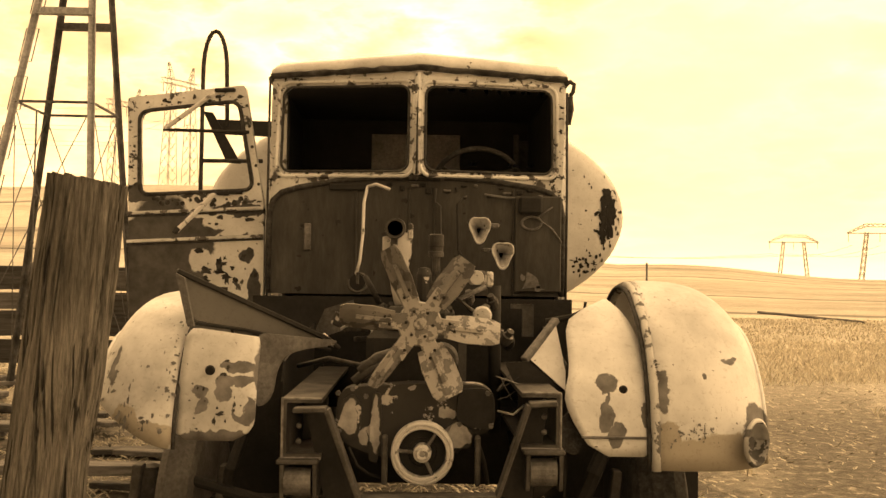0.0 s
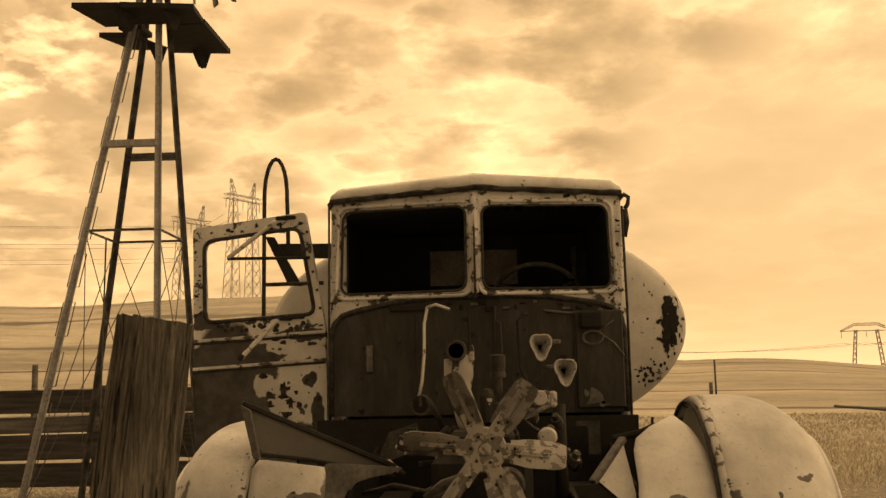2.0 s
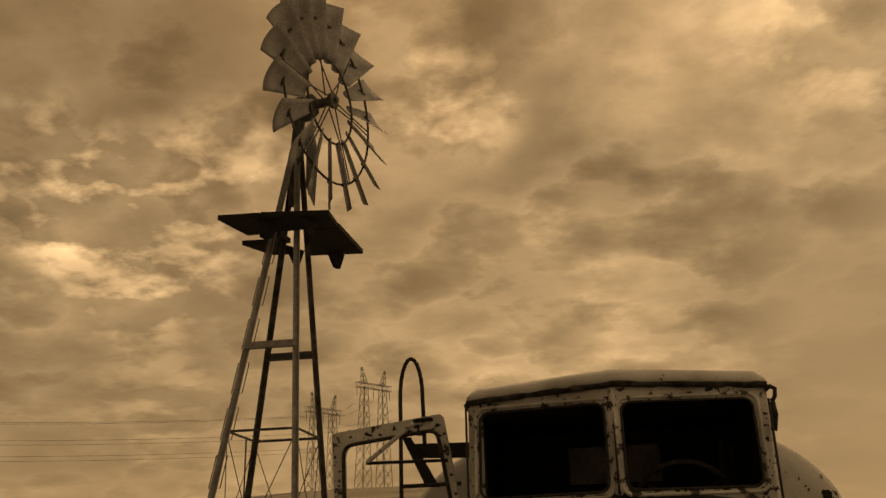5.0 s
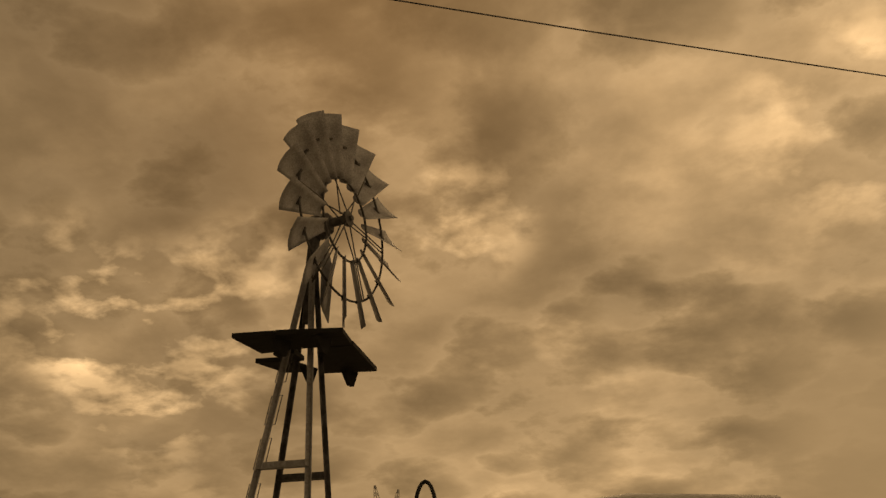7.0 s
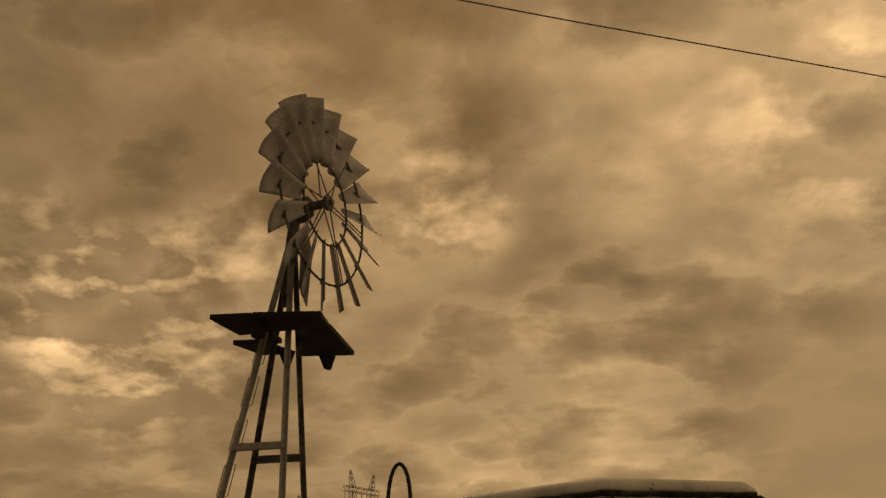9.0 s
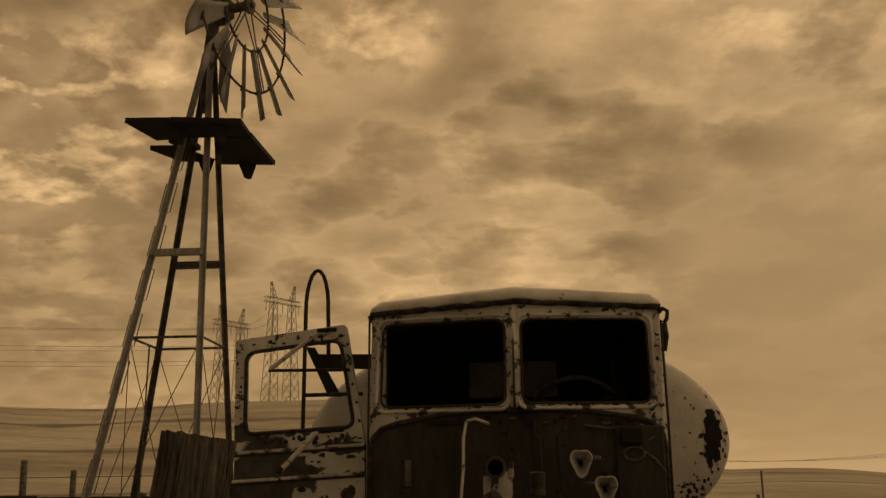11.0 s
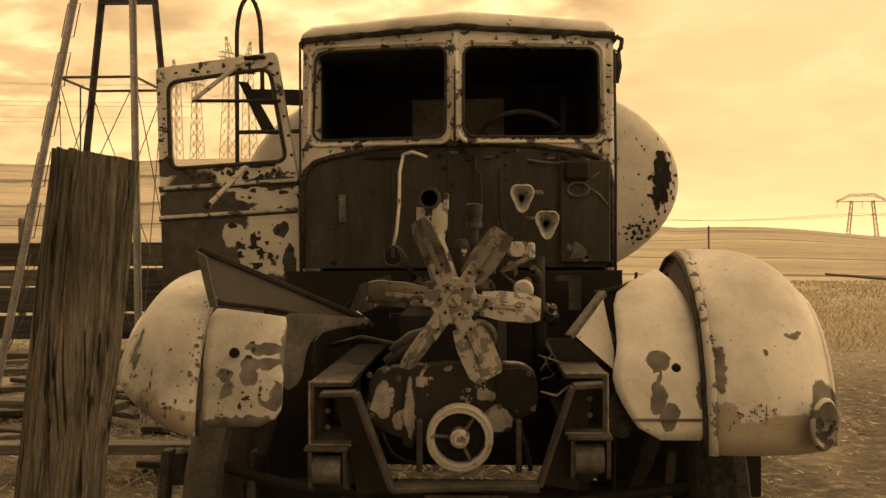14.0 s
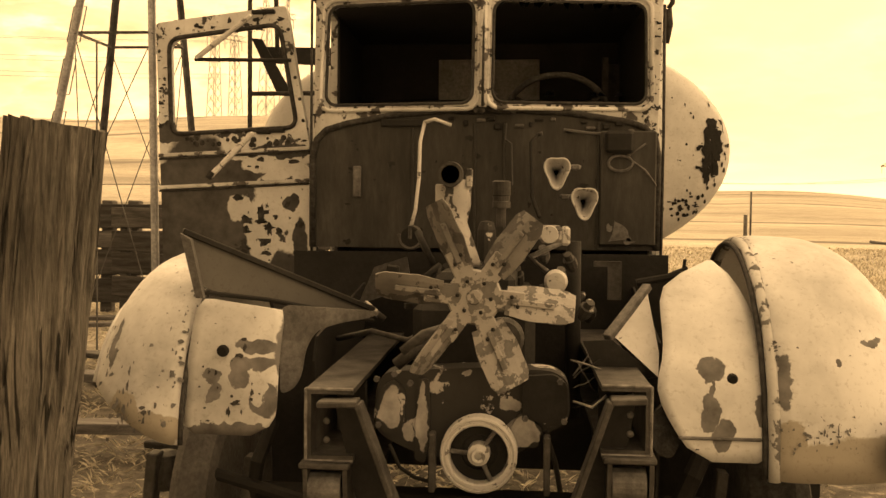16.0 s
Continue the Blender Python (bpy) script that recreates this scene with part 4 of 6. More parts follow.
lathe(bm, [(0.002, 0.018), (0.028, 0.016), (0.036, 0.0), (0.034, -0.05)], (0.15, 3.74, 1.19), (0, -1, 0), 20)
part("generator_cap", bm, M_pale, truck, "round pale end cap")
bm = B()
tube(bm, [(-0.35, 4.16, 1.30 + 0.0)] + [(-0.35 + 0.04 * math.sin(a), 4.16, 1.305 + 0.04 * math.cos(a)) for a in [math.tau * k / 20 for k in range(17)]], 0.007, 6)
part("pipe_ring", bm, M_frame, truck)
bm = B()
lathe(bm, [(0.03, 0.0), (0.034, 0.0), (0.034, -0.08), (0.001, -0.08)], (-0.355, 4.2, 1.305), (0, -1, 0), 20)
part("open_pipe", bm, M_black, truck)
# thin wires and pipes among the engine
for pts, r, mt in (([(-0.34, 4.49, 1.735), (-0.352, 4.45, 1.66), (-0.352, 4.42, 1.52), (-0.362, 4.40, 1.40), (-0.375, 4.38, 1.34)], 0.0075, M_pale),
                   ([(-0.34, 4.49, 1.735), (-0.30, 4.47, 1.745), (-0.24, 4.50, 1.725)], 0.0075, M_pale),
                   ([(0.09, 4.50, 1.69), (0.065, 4.48, 1.66), (0.072, 4.45, 1.45), (0.10, 4.2, 1.38)], 0.007, M_black),
                   ([(0.09, 4.50, 1.69), (0.11, 4.50, 1.695)], 0.008, M_frame),
                   ([(-0.55, 3.9, 0.98), (-0.42, 3.8, 1.02), (-0.30, 3.75, 1.0), (-0.2, 3.8, 1.05)], 0.01, M_frame),
                   ([(-0.40, 4.0, 1.12), (-0.33, 3.95, 1.16), (-0.27, 3.95, 1.12), (-0.28, 3.9, 1.03)], 0.006, M_pale),
                   ([(0.20, 3.6, 0.93), (0.26, 3.65, 1.0), (0.33, 3.7, 0.985)], 0.003, M_steel),
                   ([(0.20, 3.55, 0.865), (0.25, 3.5, 0.86), (0.29, 3.52, 0.89)], 0.004, M_pale),
                   ([(0.19, 3.5, 0.99), (0.24, 3.55, 0.97), (0.32, 3.55, 0.94)], 0.003, M_steel),
                   ([(-0.31, 3.45, 0.75), (-0.28, 3.44, 0.69), (-0.24, 3.45, 0.66), (-0.2, 3.45, 0.65)], 0.006, M_black),
                   ([(0.12, 3.5, 0.79), (0.15, 3.5, 0.70), (0.165, 3.5, 0.62)], 0.008, M_black)):
    part("pipe", tube(B(), pts, r, 6), mt, truck, smooth=True)
bm = B()
for i in range(5):
    x = random.uniform(-0.45, -0.2)
    beam(bm, (x, 4.0, 1.0 + 0.04 * i), (x + 0.22, 4.1, 1.03 + 0.03 * i), 0.03, 0.02)
part("linkage", bm, M_frame, truck)
bm = B()
plate(bm, [(-0.56, 1.05), (-0.50, 1.19), (-0.38, 1.23), (-0.36, 1.12)], [], lambda u, v: (u, 4.3, v), 0.01, (0, 1, 0))
part("floor_sheet", bm, M_drum, truck)
bm = B()
plate(bm, [(0.40, 1.08), (0.40, 1.22), (0.30, 1.22), (0.30, 1.20), (0.35, 1.20), (0.35, 1.08)], [], lambda u, v: (u, 4.35, v), 0.02, (0, 1, 0))
part("pedal_bracket", bm, M_frame, truck)


def build_horn(c, tilt):
    c = Vector(c)
    bm = B()
    # rounded-triangle trumpet mouth that narrows to a neck
    rows = []
    for f, dep in ((1.0, 0.0), (0.93, 0.006), (0.62, 0.05), (0.34, 0.10), (0.22, 0.16)):
        ring = []
        for k in range(24):
            a = math.tau * k / 24
            rad = 0.050 * (1 + 0.16 * math.cos(3 * (a + math.pi / 2)))
            ring.append((c.x + f * rad * 0.92 * math.cos(a), c.y + dep, c.z + f * rad * 1.18 * math.sin(a)))
        ring.append(ring[0])
        rows.append(ring)
    sheet(bm, rows, 0.004)
    bmesh.ops.remove_doubles(bm, verts=bm.verts, dist=0.0004)
    h = part("horn", bm, M_pale, truck, "pale triangular trumpet horn", smooth=True)
    bm = B()
    lathe(bm, [(0.012, 0), (0.011, 0.02), (0.001, 0.025)], c + Vector((0, 0.14, 0)), (0, 1, 0), 12)
    part("throat", bm, M_hole, h)
    bm = B()
    tube(bm, [c + Vector((0.02 * tilt, 0.06, 0.02)), c + Vector((0.06 * tilt, 0.05, 0.02)), c + Vector((0.085 * tilt, 0.08, 0.02))], 0.008, 8)
    box(bm, c + Vector((0.07 * tilt, 0.05, 0.018)), (0.03, 0.03, 0.02))
    part("bracket", bm, M_steel, h)


build_horn((0.162, 4.36, 1.545), 1)
build_horn((0.262, 4.33, 1.435), -1)

# firewall
FY = 4.60
fw = [(-0.80, 1.25), (-0.15, 1.25), (0.55, 1.25), (0.552, 1.62), (0.54, 1.68), (0.50, 1.725), (0.43, 1.748), (0.20, 1.782), (-0.12, 1.797),
      (-0.45, 1.778), (-0.66, 1.74), (-0.745, 1.715), (-0.785, 1.675), (-0.80, 1.61)]
bm = B()
plate(bm, fw, [], lambda u, v: (u, FY, v), 0.012, (0, 1, 0))
fwo = part("firewall", bm, M_fw, truck, "dark stained sheet-steel firewall")
bm = B()
tube(bm, [(x, FY - 0.006, z) for x, z in [fw[2]] + fw[3:] + [fw[0]]], 0.013, 8)
part("rim", bm, M_gap, fwo, smooth=True)
for x in (-0.40, -0.155, -0.04, 0.325):
    bm = B()
    box(bm, (x, FY - 0.004, 1.50), (0.012, 0.014, 0.49))
    part("seam_rib", bm, M_fw, fwo)
bm = B()
box(bm, (0.437, FY - 0.02, 1.49), (0.215, 0.018, 0.44), None, 0.006)
part("cover_panel", bm, M_fw, fwo)
bm = B()
box(bm, (0.40, FY - 0.055, 1.665), (0.11, 0.05, 0.085), None, 0.012)
part("voltage_box", bm, M_black, fwo)
bm = B()
tube(bm, [(0.405 + 0.045 * math.cos(a), FY - 0.05, 1.585 + 0.03 * math.sin(a)) for a in [math.tau * k / 16 for k in range(16)]], 0.006, 6, closed=True)
tube(bm, [(0.44, FY - 0.05, 1.60), (0.50, FY - 0.04, 1.56), (0.545, FY - 0.03, 1.50)], 0.004, 6)
tube(bm, [(0.43, FY - 0.05, 1.61), (0.50, FY - 0.045, 1.66)], 0.004, 6)
part("clamp_ring", bm, M_steel, fwo)
bm = B()
box(bm, (-0.62, FY - 0.012, 1.51), (0.032, 0.014, 0.125))
part("strap", bm, M_steel, fwo)
bm = B()
box(bm, (-0.44, FY - 0.01, 1.742), (0.17, 0.02, 0.03))
part("data_plate", bm, M_black, fwo)
for i in range(16):
    x = -0.30 + 0.05 * i + random.uniform(-0.02, 0.02)
    bm = B()
    box(bm, (x, FY - 0.008, random.uniform(1.70, 1.765) - 0.12 * max(0, x - 0.2)), (random.uniform(0.012, 0.04), 0.016, random.uniform(0.01, 0.025)))
    part("clip", bm, M_black if i % 3 else M_steel, fwo)
bm = B()
tube(bm, [(0.19, FY - 0.02, 1.715), (0.30, FY - 0.02, 1.70), (0.45, FY - 0.025, 1.705)], 0.006, 6)
part("cable", bm, M_wire, fwo)
bm = B()
tube(bm, [(-0.03, FY - 0.02, 1.74), (-0.035, FY - 0.02, 1.68), (-0.01, FY - 0.02, 1.66), (-0.005, FY - 0.02, 1.5)], 0.003, 6)
part("cable", bm, M_wire, fwo)

# cab
XL, XR = -0.817, 0.578


def wsy(x, z):
    """The two-pane windscreen: leaning back and meeting in a V."""
    k = abs(x - (-0.122)) / 0.68
    return 4.545 + 0.10 * k + (z - 1.82) * 0.17


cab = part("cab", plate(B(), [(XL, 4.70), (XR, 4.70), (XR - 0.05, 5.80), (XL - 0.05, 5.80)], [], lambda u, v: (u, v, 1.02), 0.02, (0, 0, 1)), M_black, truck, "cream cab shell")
for name, outer, hole in (
        ("windscreen_panel", [(XL, 2.275), (XL, 1.17), (XL + 0.022, 1.17), (-0.797, 1.66), (-0.76, 1.725), (-0.66, 1.755), (-0.45, 1.79), (-0.122, 1.81), (-0.122, 2.318)], rounded(-0.757, 1.815, -0.163, 2.222, 0.045)),
        ("windscreen_panel", [(-0.122, 2.318), (-0.122, 1.81), (0.20, 1.795), (0.43, 1.763), (0.52, 1.73), (0.553, 1.67), (XR - 0.022, 1.17), (XR, 1.17), (XR, 2.275)], rounded(-0.085, 1.818, 0.508, 2.219, 0.045))):
    bm = B()
    plate(bm, outer, [hole], lambda u, v: (u, wsy(u, max(v, 1.82)), v), 0.03, (0, 1, 0))
    wp_ = part(name, bm, M_cab, cab)
    bm = B()
    tube(bm, [(u, wsy(u, v) - 0.002, v) for u, v in hole], 0.0065, 8, closed=True)
    part("window_seal", bm, M_gap, truck, "dark perished windscreen seal", smooth=True)
    bm = B()
    cx_, cz_ = sum(p[0] for p in hole) / len(hole), sum(p[1] for p in hole) / len(hole)
    tube(bm, [(cx_ + (u - cx_) * 1.075, wsy(u, v) - 0.004, cz_ + (v - cz_) * 1.11) for u, v in hole], 0.009, 8, closed=True)
    part("window_moulding", bm, M_cab, truck, "cream raised windscreen moulding", smooth=True)
bm = B()
tube(bm, [(-0.122, wsy(-0.122, 1.82) - 0.012, 1.80), (-0.122, wsy(-0.122, 2.3) - 0.012, 2.28)], 0.016, 8)
part("centre_pillar", bm, M_cab, cab, smooth=True)
bm = B()
tube(bm, [(-0.122, wsy(-0.122, 1.82) - 0.025, 1.80), (-0.122, wsy(-0.122, 2.3) - 0.025, 2.26)], 0.006, 6)
part("pillar_groove", bm, M_gap, cab, smooth=True)
# jagged remains of glass along the seals
bm = B()
for i in range(26):
    x = random.uniform(-0.08, 0.49)
    up_ = random.random() < 0.7
    z0 = 2.205 if up_ else 1.835
    s = random.uniform(0.006, 0.016)
    vs = [bm.verts.new((x + dx, wsy(x, z0) - 0.004, z0 + dz)) for dx, dz in ((-s, 0.012), (s, 0.012), (s * random.uniform(-1, 1), -random.uniform(0.006, 0.02) if up_ else 0.03))]
    bm.faces.new(vs)
bmesh.ops.solidify(bm, geom=list(bm.faces), thickness=0.003)
tagged(part("glass_remnant", bm, M_pale, cab), kind="stuff")

# roof: crowned shell with a drip edge
rows = []
for i, v in enumerate((0.0, 0.008, 0.022, 0.045, 0.08, 0.14, 0.3, 0.5, 0.7, 0.9, 0.97, 1.0)):
    row = []
    for j in range(33):
        u = -1 + 2 * j / 32
        half = (XR - XL) / 2 + 0.004
        x = (XR + XL) / 2 + u * half - 0.04 * v
        nose = 4.605 + 0.10 * abs(u)
        y = nose + (5.86 - nose) * v
        k = min(1, (1 - abs(u)) / 0.03 + 0.15)
        roll = min(1, v / 0.08, (1 - v) / 0.08 + 0.2)
        z = 2.286 + 0.030 * (1 - abs(u)) + (0.068 + 0.012 * (1 - abs(u))) * math.sqrt(max(0, 1 - (1 - roll) ** 2)) * math.sqrt(max(0, 1 - (1 - k) ** 2))
        row.append((x, y, z))
    rows.append(row)
rf = part("roof", sheet(B(), rows, 0.008), M_roof, cab, "cream crowned cab roof", smooth=True)
bm = B()
edge_pts = [(p[0], p[1] - 0.010, p[2] - 0.006) for p in rows[0]]
rows2 = [[(p[0], p[1] + 0.004, p[2] + 0.008 + 0.014 * noise.noise((p[0] * 22, 0, 1))) for p in edge_pts], [(p[0], p[1] - 0.014, p[2] + 0.0) for p in edge_pts],
         [(p[0], p[1] + 0.006, p[2] - 0.020 + 0.010 * noise.noise((p[0] * 26, 3, 1))) for p in edge_pts]]
sheet(bm, rows2, 0.008)
part("visor_edge", bm, M_visor, truck, "dark rusted roof drip edge", smooth=True)
bm = B()
tube(bm, [(-0.20, 4.655, 2.345), (-0.20, 4.72, 2.378), (-0.22, 5.5, 2.382)], 0.010, 6)
part("roof_seam", bm, M_roof, rf, smooth=True)
for x0, sx in ((XL - 0.004, -1), (XR + 0.004, 1)):
    bm = B()
    tube(bm, [(x0, 4.70, 2.262), (x0 - 0.02, 5.2, 2.262), (x0 - 0.045, 5.85, 2.262)], 0.014, 6)
    part("gutter", bm, M_gap, truck, "dark roof gutter", smooth=True)
# sides and back; black inner sheets put the cab's shade into colour
bm = B()
sidep = lambda u, v: (XR - 0.03 - (u - 4.7) * 0.042, u, v)
plate(bm, [(4.70, 1.05), (5.80, 1.05), (5.80, 2.28), (4.72, 2.28)], [rounded(4.84, 1.72, 5.58, 2.18, 0.05)], sidep, 0.03, (1, 0, 0))
part("side_panel", bm, M_cab, cab)
# left panel carried forward over the door opening to keep the cab dark
bm = B()
sidel = lambda u, v: (XL + 0.0 - (u - 4.7) * 0.042, u, v)
plate(bm, [(5.08, 1.05), (5.80, 1.05), (5.80, 2.28), (4.74, 2.28), (4.72, 2.235), (5.08, 2.235)], [], sidel, 0.03, (1, 0, 0))
part("side_panel", bm, M_cab, cab)
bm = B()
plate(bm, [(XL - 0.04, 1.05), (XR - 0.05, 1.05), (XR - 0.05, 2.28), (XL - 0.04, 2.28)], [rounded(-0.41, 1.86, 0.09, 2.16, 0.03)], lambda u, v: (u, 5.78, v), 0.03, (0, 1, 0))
part("back_panel", bm, M_black, cab, "cab back wall coloured black for the dim inside, with a rear window")
# added black sheets; the right one has no window, which shuts out light
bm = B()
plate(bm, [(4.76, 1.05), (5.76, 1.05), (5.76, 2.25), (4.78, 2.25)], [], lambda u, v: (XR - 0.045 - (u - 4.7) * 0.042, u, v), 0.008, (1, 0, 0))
part("side_shade_lining", bm, M_black, cab, "black sheet added to darken the cab inside")
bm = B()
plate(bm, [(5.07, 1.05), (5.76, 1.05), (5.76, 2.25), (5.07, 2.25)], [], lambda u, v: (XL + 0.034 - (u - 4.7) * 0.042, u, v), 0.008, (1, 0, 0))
part("side_shade_lining", bm, M_black, cab, "black sheet added to darken the cab inside")
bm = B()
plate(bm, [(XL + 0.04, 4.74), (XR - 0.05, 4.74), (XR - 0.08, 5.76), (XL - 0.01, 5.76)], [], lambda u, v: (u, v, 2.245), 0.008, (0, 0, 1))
part("roof_shade_lining", bm, M_black, cab, "black sheet added under the roof to darken the cab")
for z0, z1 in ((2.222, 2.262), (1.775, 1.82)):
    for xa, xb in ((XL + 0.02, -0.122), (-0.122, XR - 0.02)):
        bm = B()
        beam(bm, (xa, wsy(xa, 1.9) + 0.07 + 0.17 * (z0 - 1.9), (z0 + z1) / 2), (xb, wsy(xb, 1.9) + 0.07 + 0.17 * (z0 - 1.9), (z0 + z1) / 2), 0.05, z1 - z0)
        part("windscreen_shade_lining", bm, M_black, cab, "black strip added behind the windscreen to darken the cab")
# panel added in the rear window for the tank dimly seen through it
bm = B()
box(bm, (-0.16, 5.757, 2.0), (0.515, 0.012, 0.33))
part("rear_window_stand_in", bm, M_rearview, cab, "grey panel added for the dim view through the rear window")
# seat and dashboard in the same black, for the unlit inside
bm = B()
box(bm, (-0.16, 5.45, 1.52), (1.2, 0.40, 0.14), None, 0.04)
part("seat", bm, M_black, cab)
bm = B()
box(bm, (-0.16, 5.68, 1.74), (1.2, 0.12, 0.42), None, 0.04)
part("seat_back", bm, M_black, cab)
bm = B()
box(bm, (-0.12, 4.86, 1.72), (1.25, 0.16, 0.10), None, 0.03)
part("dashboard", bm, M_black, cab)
bm = B()
SW = Matrix.Translation((0.17, 4.97, 1.80)) @ Matrix.Rotation(radians(-48), 4, "X")
tube(bm, [SW @ Vector((0.215 * math.cos(a), 0.215 * math.sin(a), 0)) for a in [math.tau * k / 36 for k in range(36)]], 0.013, 8, closed=True)
for a in (90, 210, 330):
    tube(bm, [SW @ Vector((0, 0, -0.02)), SW @ Vector((0.21 * math.cos(radians(a)), 0.21 * math.sin(radians(a)), 0))], 0.008, 6)
tube(bm, [SW @ Vector((0, 0, 0.01)), SW @ Vector((0, 0, -0.35))], 0.02, 8)
part("steering_wheel", bm, M_gap, truck, "dark thin-rimmed steering wheel", smooth=True)
bm = B()
box(bm, (0.415, 5.62, 1.95), (0.03, 0.05, 0.40))
box(bm, (0.47, 5.70, 1.98), (0.12, 0.02, 0.30))
part("window_post", bm, M_frame, cab)
# front scuttle sides below the windscreen; black boards paint the shade under the firewall
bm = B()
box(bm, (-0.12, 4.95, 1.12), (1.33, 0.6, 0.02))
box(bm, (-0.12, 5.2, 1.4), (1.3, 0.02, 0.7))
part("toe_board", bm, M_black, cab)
bm = B()
tube(bm, [(XR + 0.005, 4.66, 2.262), (XR + 0.03, 4.655, 2.245), (XR + 0.025, 4.655, 2.21), (XR + 0.01, 4.66, 2.19)], 0.010, 6)
tube(bm, [(XR + 0.01, 4.66, 2.19), (XR + 0.018, 4.67, 2.13), (XR + 0.005, 4.68, 2.06)], 0.014, 6)
part("mirror_bracket", bm, M_gap, truck, smooth=True)
bm = B()
tube(bm, [(XR - 0.006, wsy(XR, 1.82) - 0.014, 2.2), (XR - 0.002, wsy(XR, 1.82) - 0.014, 1.70), (XR - 0.01, 4.59, 1.18)], 0.006, 6)
part("edge_bead", bm, M_gap, cab, smooth=True)
bm = B()
tube(bm, [(XL + 0.004, wsy(XL, 1.82) - 0.014, 2.25), (XL + 0.002, wsy(XL, 1.82) - 0.014, 1.70), (XL + 0.01, 4.61, 1.18)], 0.006, 6)
part("edge_bead", bm, M_gap, cab, smooth=True)

# open door
M_door = paint("door_paint", CREAM, (0.062, 0.057, 0.05), chips=0.615, scale=13.0, rough=0.5, blobs=[
    ((-1.36, 4.8, 1.30), (0.20, 0.5, 0.42)), ((-1.30, 4.8, 1.555), (0.25, 0.5, 0.06)), ((-1.20, 4.8, 1.29), (0.13, 0.5, 0.30)), ((-0.98, 4.8, 1.64), (0.14, 0.5, 0.03)),
    ((-1.47, 4.8, 1.72), (0.09, 0.5, 0.05)), ((-0.94, 4.8, 1.42), (0.03, 0.5, 0.035)), ((-0.90, 4.8, 1.24), (0.035, 0.5, 0.12)), ((-1.07, 4.8, 1.565), (0.03, 0.5, 0.03)), ((-1.02, 4.8, 1.02), (0.2, 0.5, 0.2))],
    keep=[((-1.07, 4.8, 1.585), (0.09, 0.3, 0.04)), ((-1.06, 4.8, 1.32), (0.075, 0.3, 0.16)), ((-1.16, 4.8, 1.40), (0.06, 0.3, 0.05))])
DY = 4.80
dp = lambda u, v: (u, DY + (u + 0.86) * -0.04, v)
bm = B()
door_out = soften([(-1.538, 2.186), (-0.965, 2.250), (-0.925, 2.02), (-0.862, 1.66), (-0.852, 0.92), (-1.50, 0.90)], 0.02)
door_win = soften([(-1.478, 2.118), (-0.992, 2.172), (-0.915, 1.742), (-1.468, 1.713)], 0.05)
plate(bm, door_out, [door_win], dp, 0.045, (0, 1, 0))
door = part("door", bm, M_door, truck, "cream door hanging open, lower half stripped dark")
bm = B()
tube(bm, [Vector(dp(*p)) + Vector((0, -0.004, 0)) for p in door_win], 0.010, 6, closed=True)
part("window_channel", bm, M_gap, door, smooth=True)
for za, zb_ in ((1.622, 1.655), (1.485, 1.520)):
    bm = B()
    beam(bm, Vector(dp(-1.525, za)) + Vector((0, -0.006, 0)), Vector(dp(-0.862, zb_)) + Vector((0, -0.006, 0)), 0.014, 0.016)
    part("belt_moulding", bm, M_cab, door)
    bm = B()
    beam(bm, Vector(dp(-1.525, za - 0.014)) + Vector((0, -0.003, 0)), Vector(dp(-0.862, zb_ - 0.014)) + Vector((0, -0.003, 0)), 0.008, 0.010)
    part("belt_groove", bm, M_gap, door)
bm = B()
beam(bm, (-1.338, 4.755, 2.022), (-1.105, 4.775, 2.205), 0.020, 0.020, 0.006)
ma = part("mirror_arm", bm, M_pale, door, "pale mirror arm")
bm = B()
beam(bm, (-1.245, 4.66, 1.528), (-1.09, 4.75, 1.715), 0.022, 0.022, 0.006)
part("mirror_arm", bm, M_pale, door, "pale mirror arm")
bm = B()
tube(bm, [(-1.34, 4.755, 2.02), (-0.935, 4.775, 2.017)], 0.008, 6)
part("arm_end", tube(B(), [(-1.25, 4.655, 1.522), (-1.235, 4.665, 1.545)], 0.014, 6), M_black, door)
part("stay_rod", bm, M_black, door, smooth=True)
for x, z in ((-1.08, 2.222), (-1.04, 2.224), (-1.06, 1.722), (-1.00, 1.728)):
    bm = B()
    box(bm, Vector(dp(x, z)) + Vector((0, -0.010, 0)), (0.06, 0.02, 0.018))
    part("bracket_foot", bm, M_black, door)
for x, z in ((-0.955, 2.15), (-0.94, 2.05), (-0.925, 1.95), (-0.905, 1.86), (-0.89, 1.77)):
    part("screw", lathe(B(), [(0.001, 0.006), (0.007, 0.004), (0.008, 0)], Vector(dp(x + 0.0, z)) + Vector((0.0, 0, 0)), (0, -1, 0), 8), M_gap, door)
for i in range(26):
    x, z = random.uniform(-1.40, -0.95), random.uniform(1.665, 1.70)
    part("rust_pit", lathe(B(), [(0.001, 0.002), (random.uniform(0.005, 0.014), 0.0015)], Vector(dp(x, z)), (0, -1, 0), 9), M_gap, door)

# tank
TX, TZ, TA, TB = -0.165, 1.719, 1.292, 0.692
bm = B()
rows = []
for r, y in ((0.02, 5.86), (0.25, 5.862), (0.5, 5.87), (0.72, 5.885), (0.86, 5.92), (0.95, 5.98), (0.99, 6.08), (1.0, 6.2), (1.0, 7.5), (1.0, 9.2), (0.9, 9.4), (0.5, 9.55), (0.02, 9.6)):
    ring = [(TX - 0.042 * (y - 6) + r * TA * math.cos(a), y, TZ + r * TB * math.sin(a)) for a in [math.tau * k / 72 for k in range(72)]]
    ring.append(ring[0])
    rows.append(ring)
sheet(bm, rows)
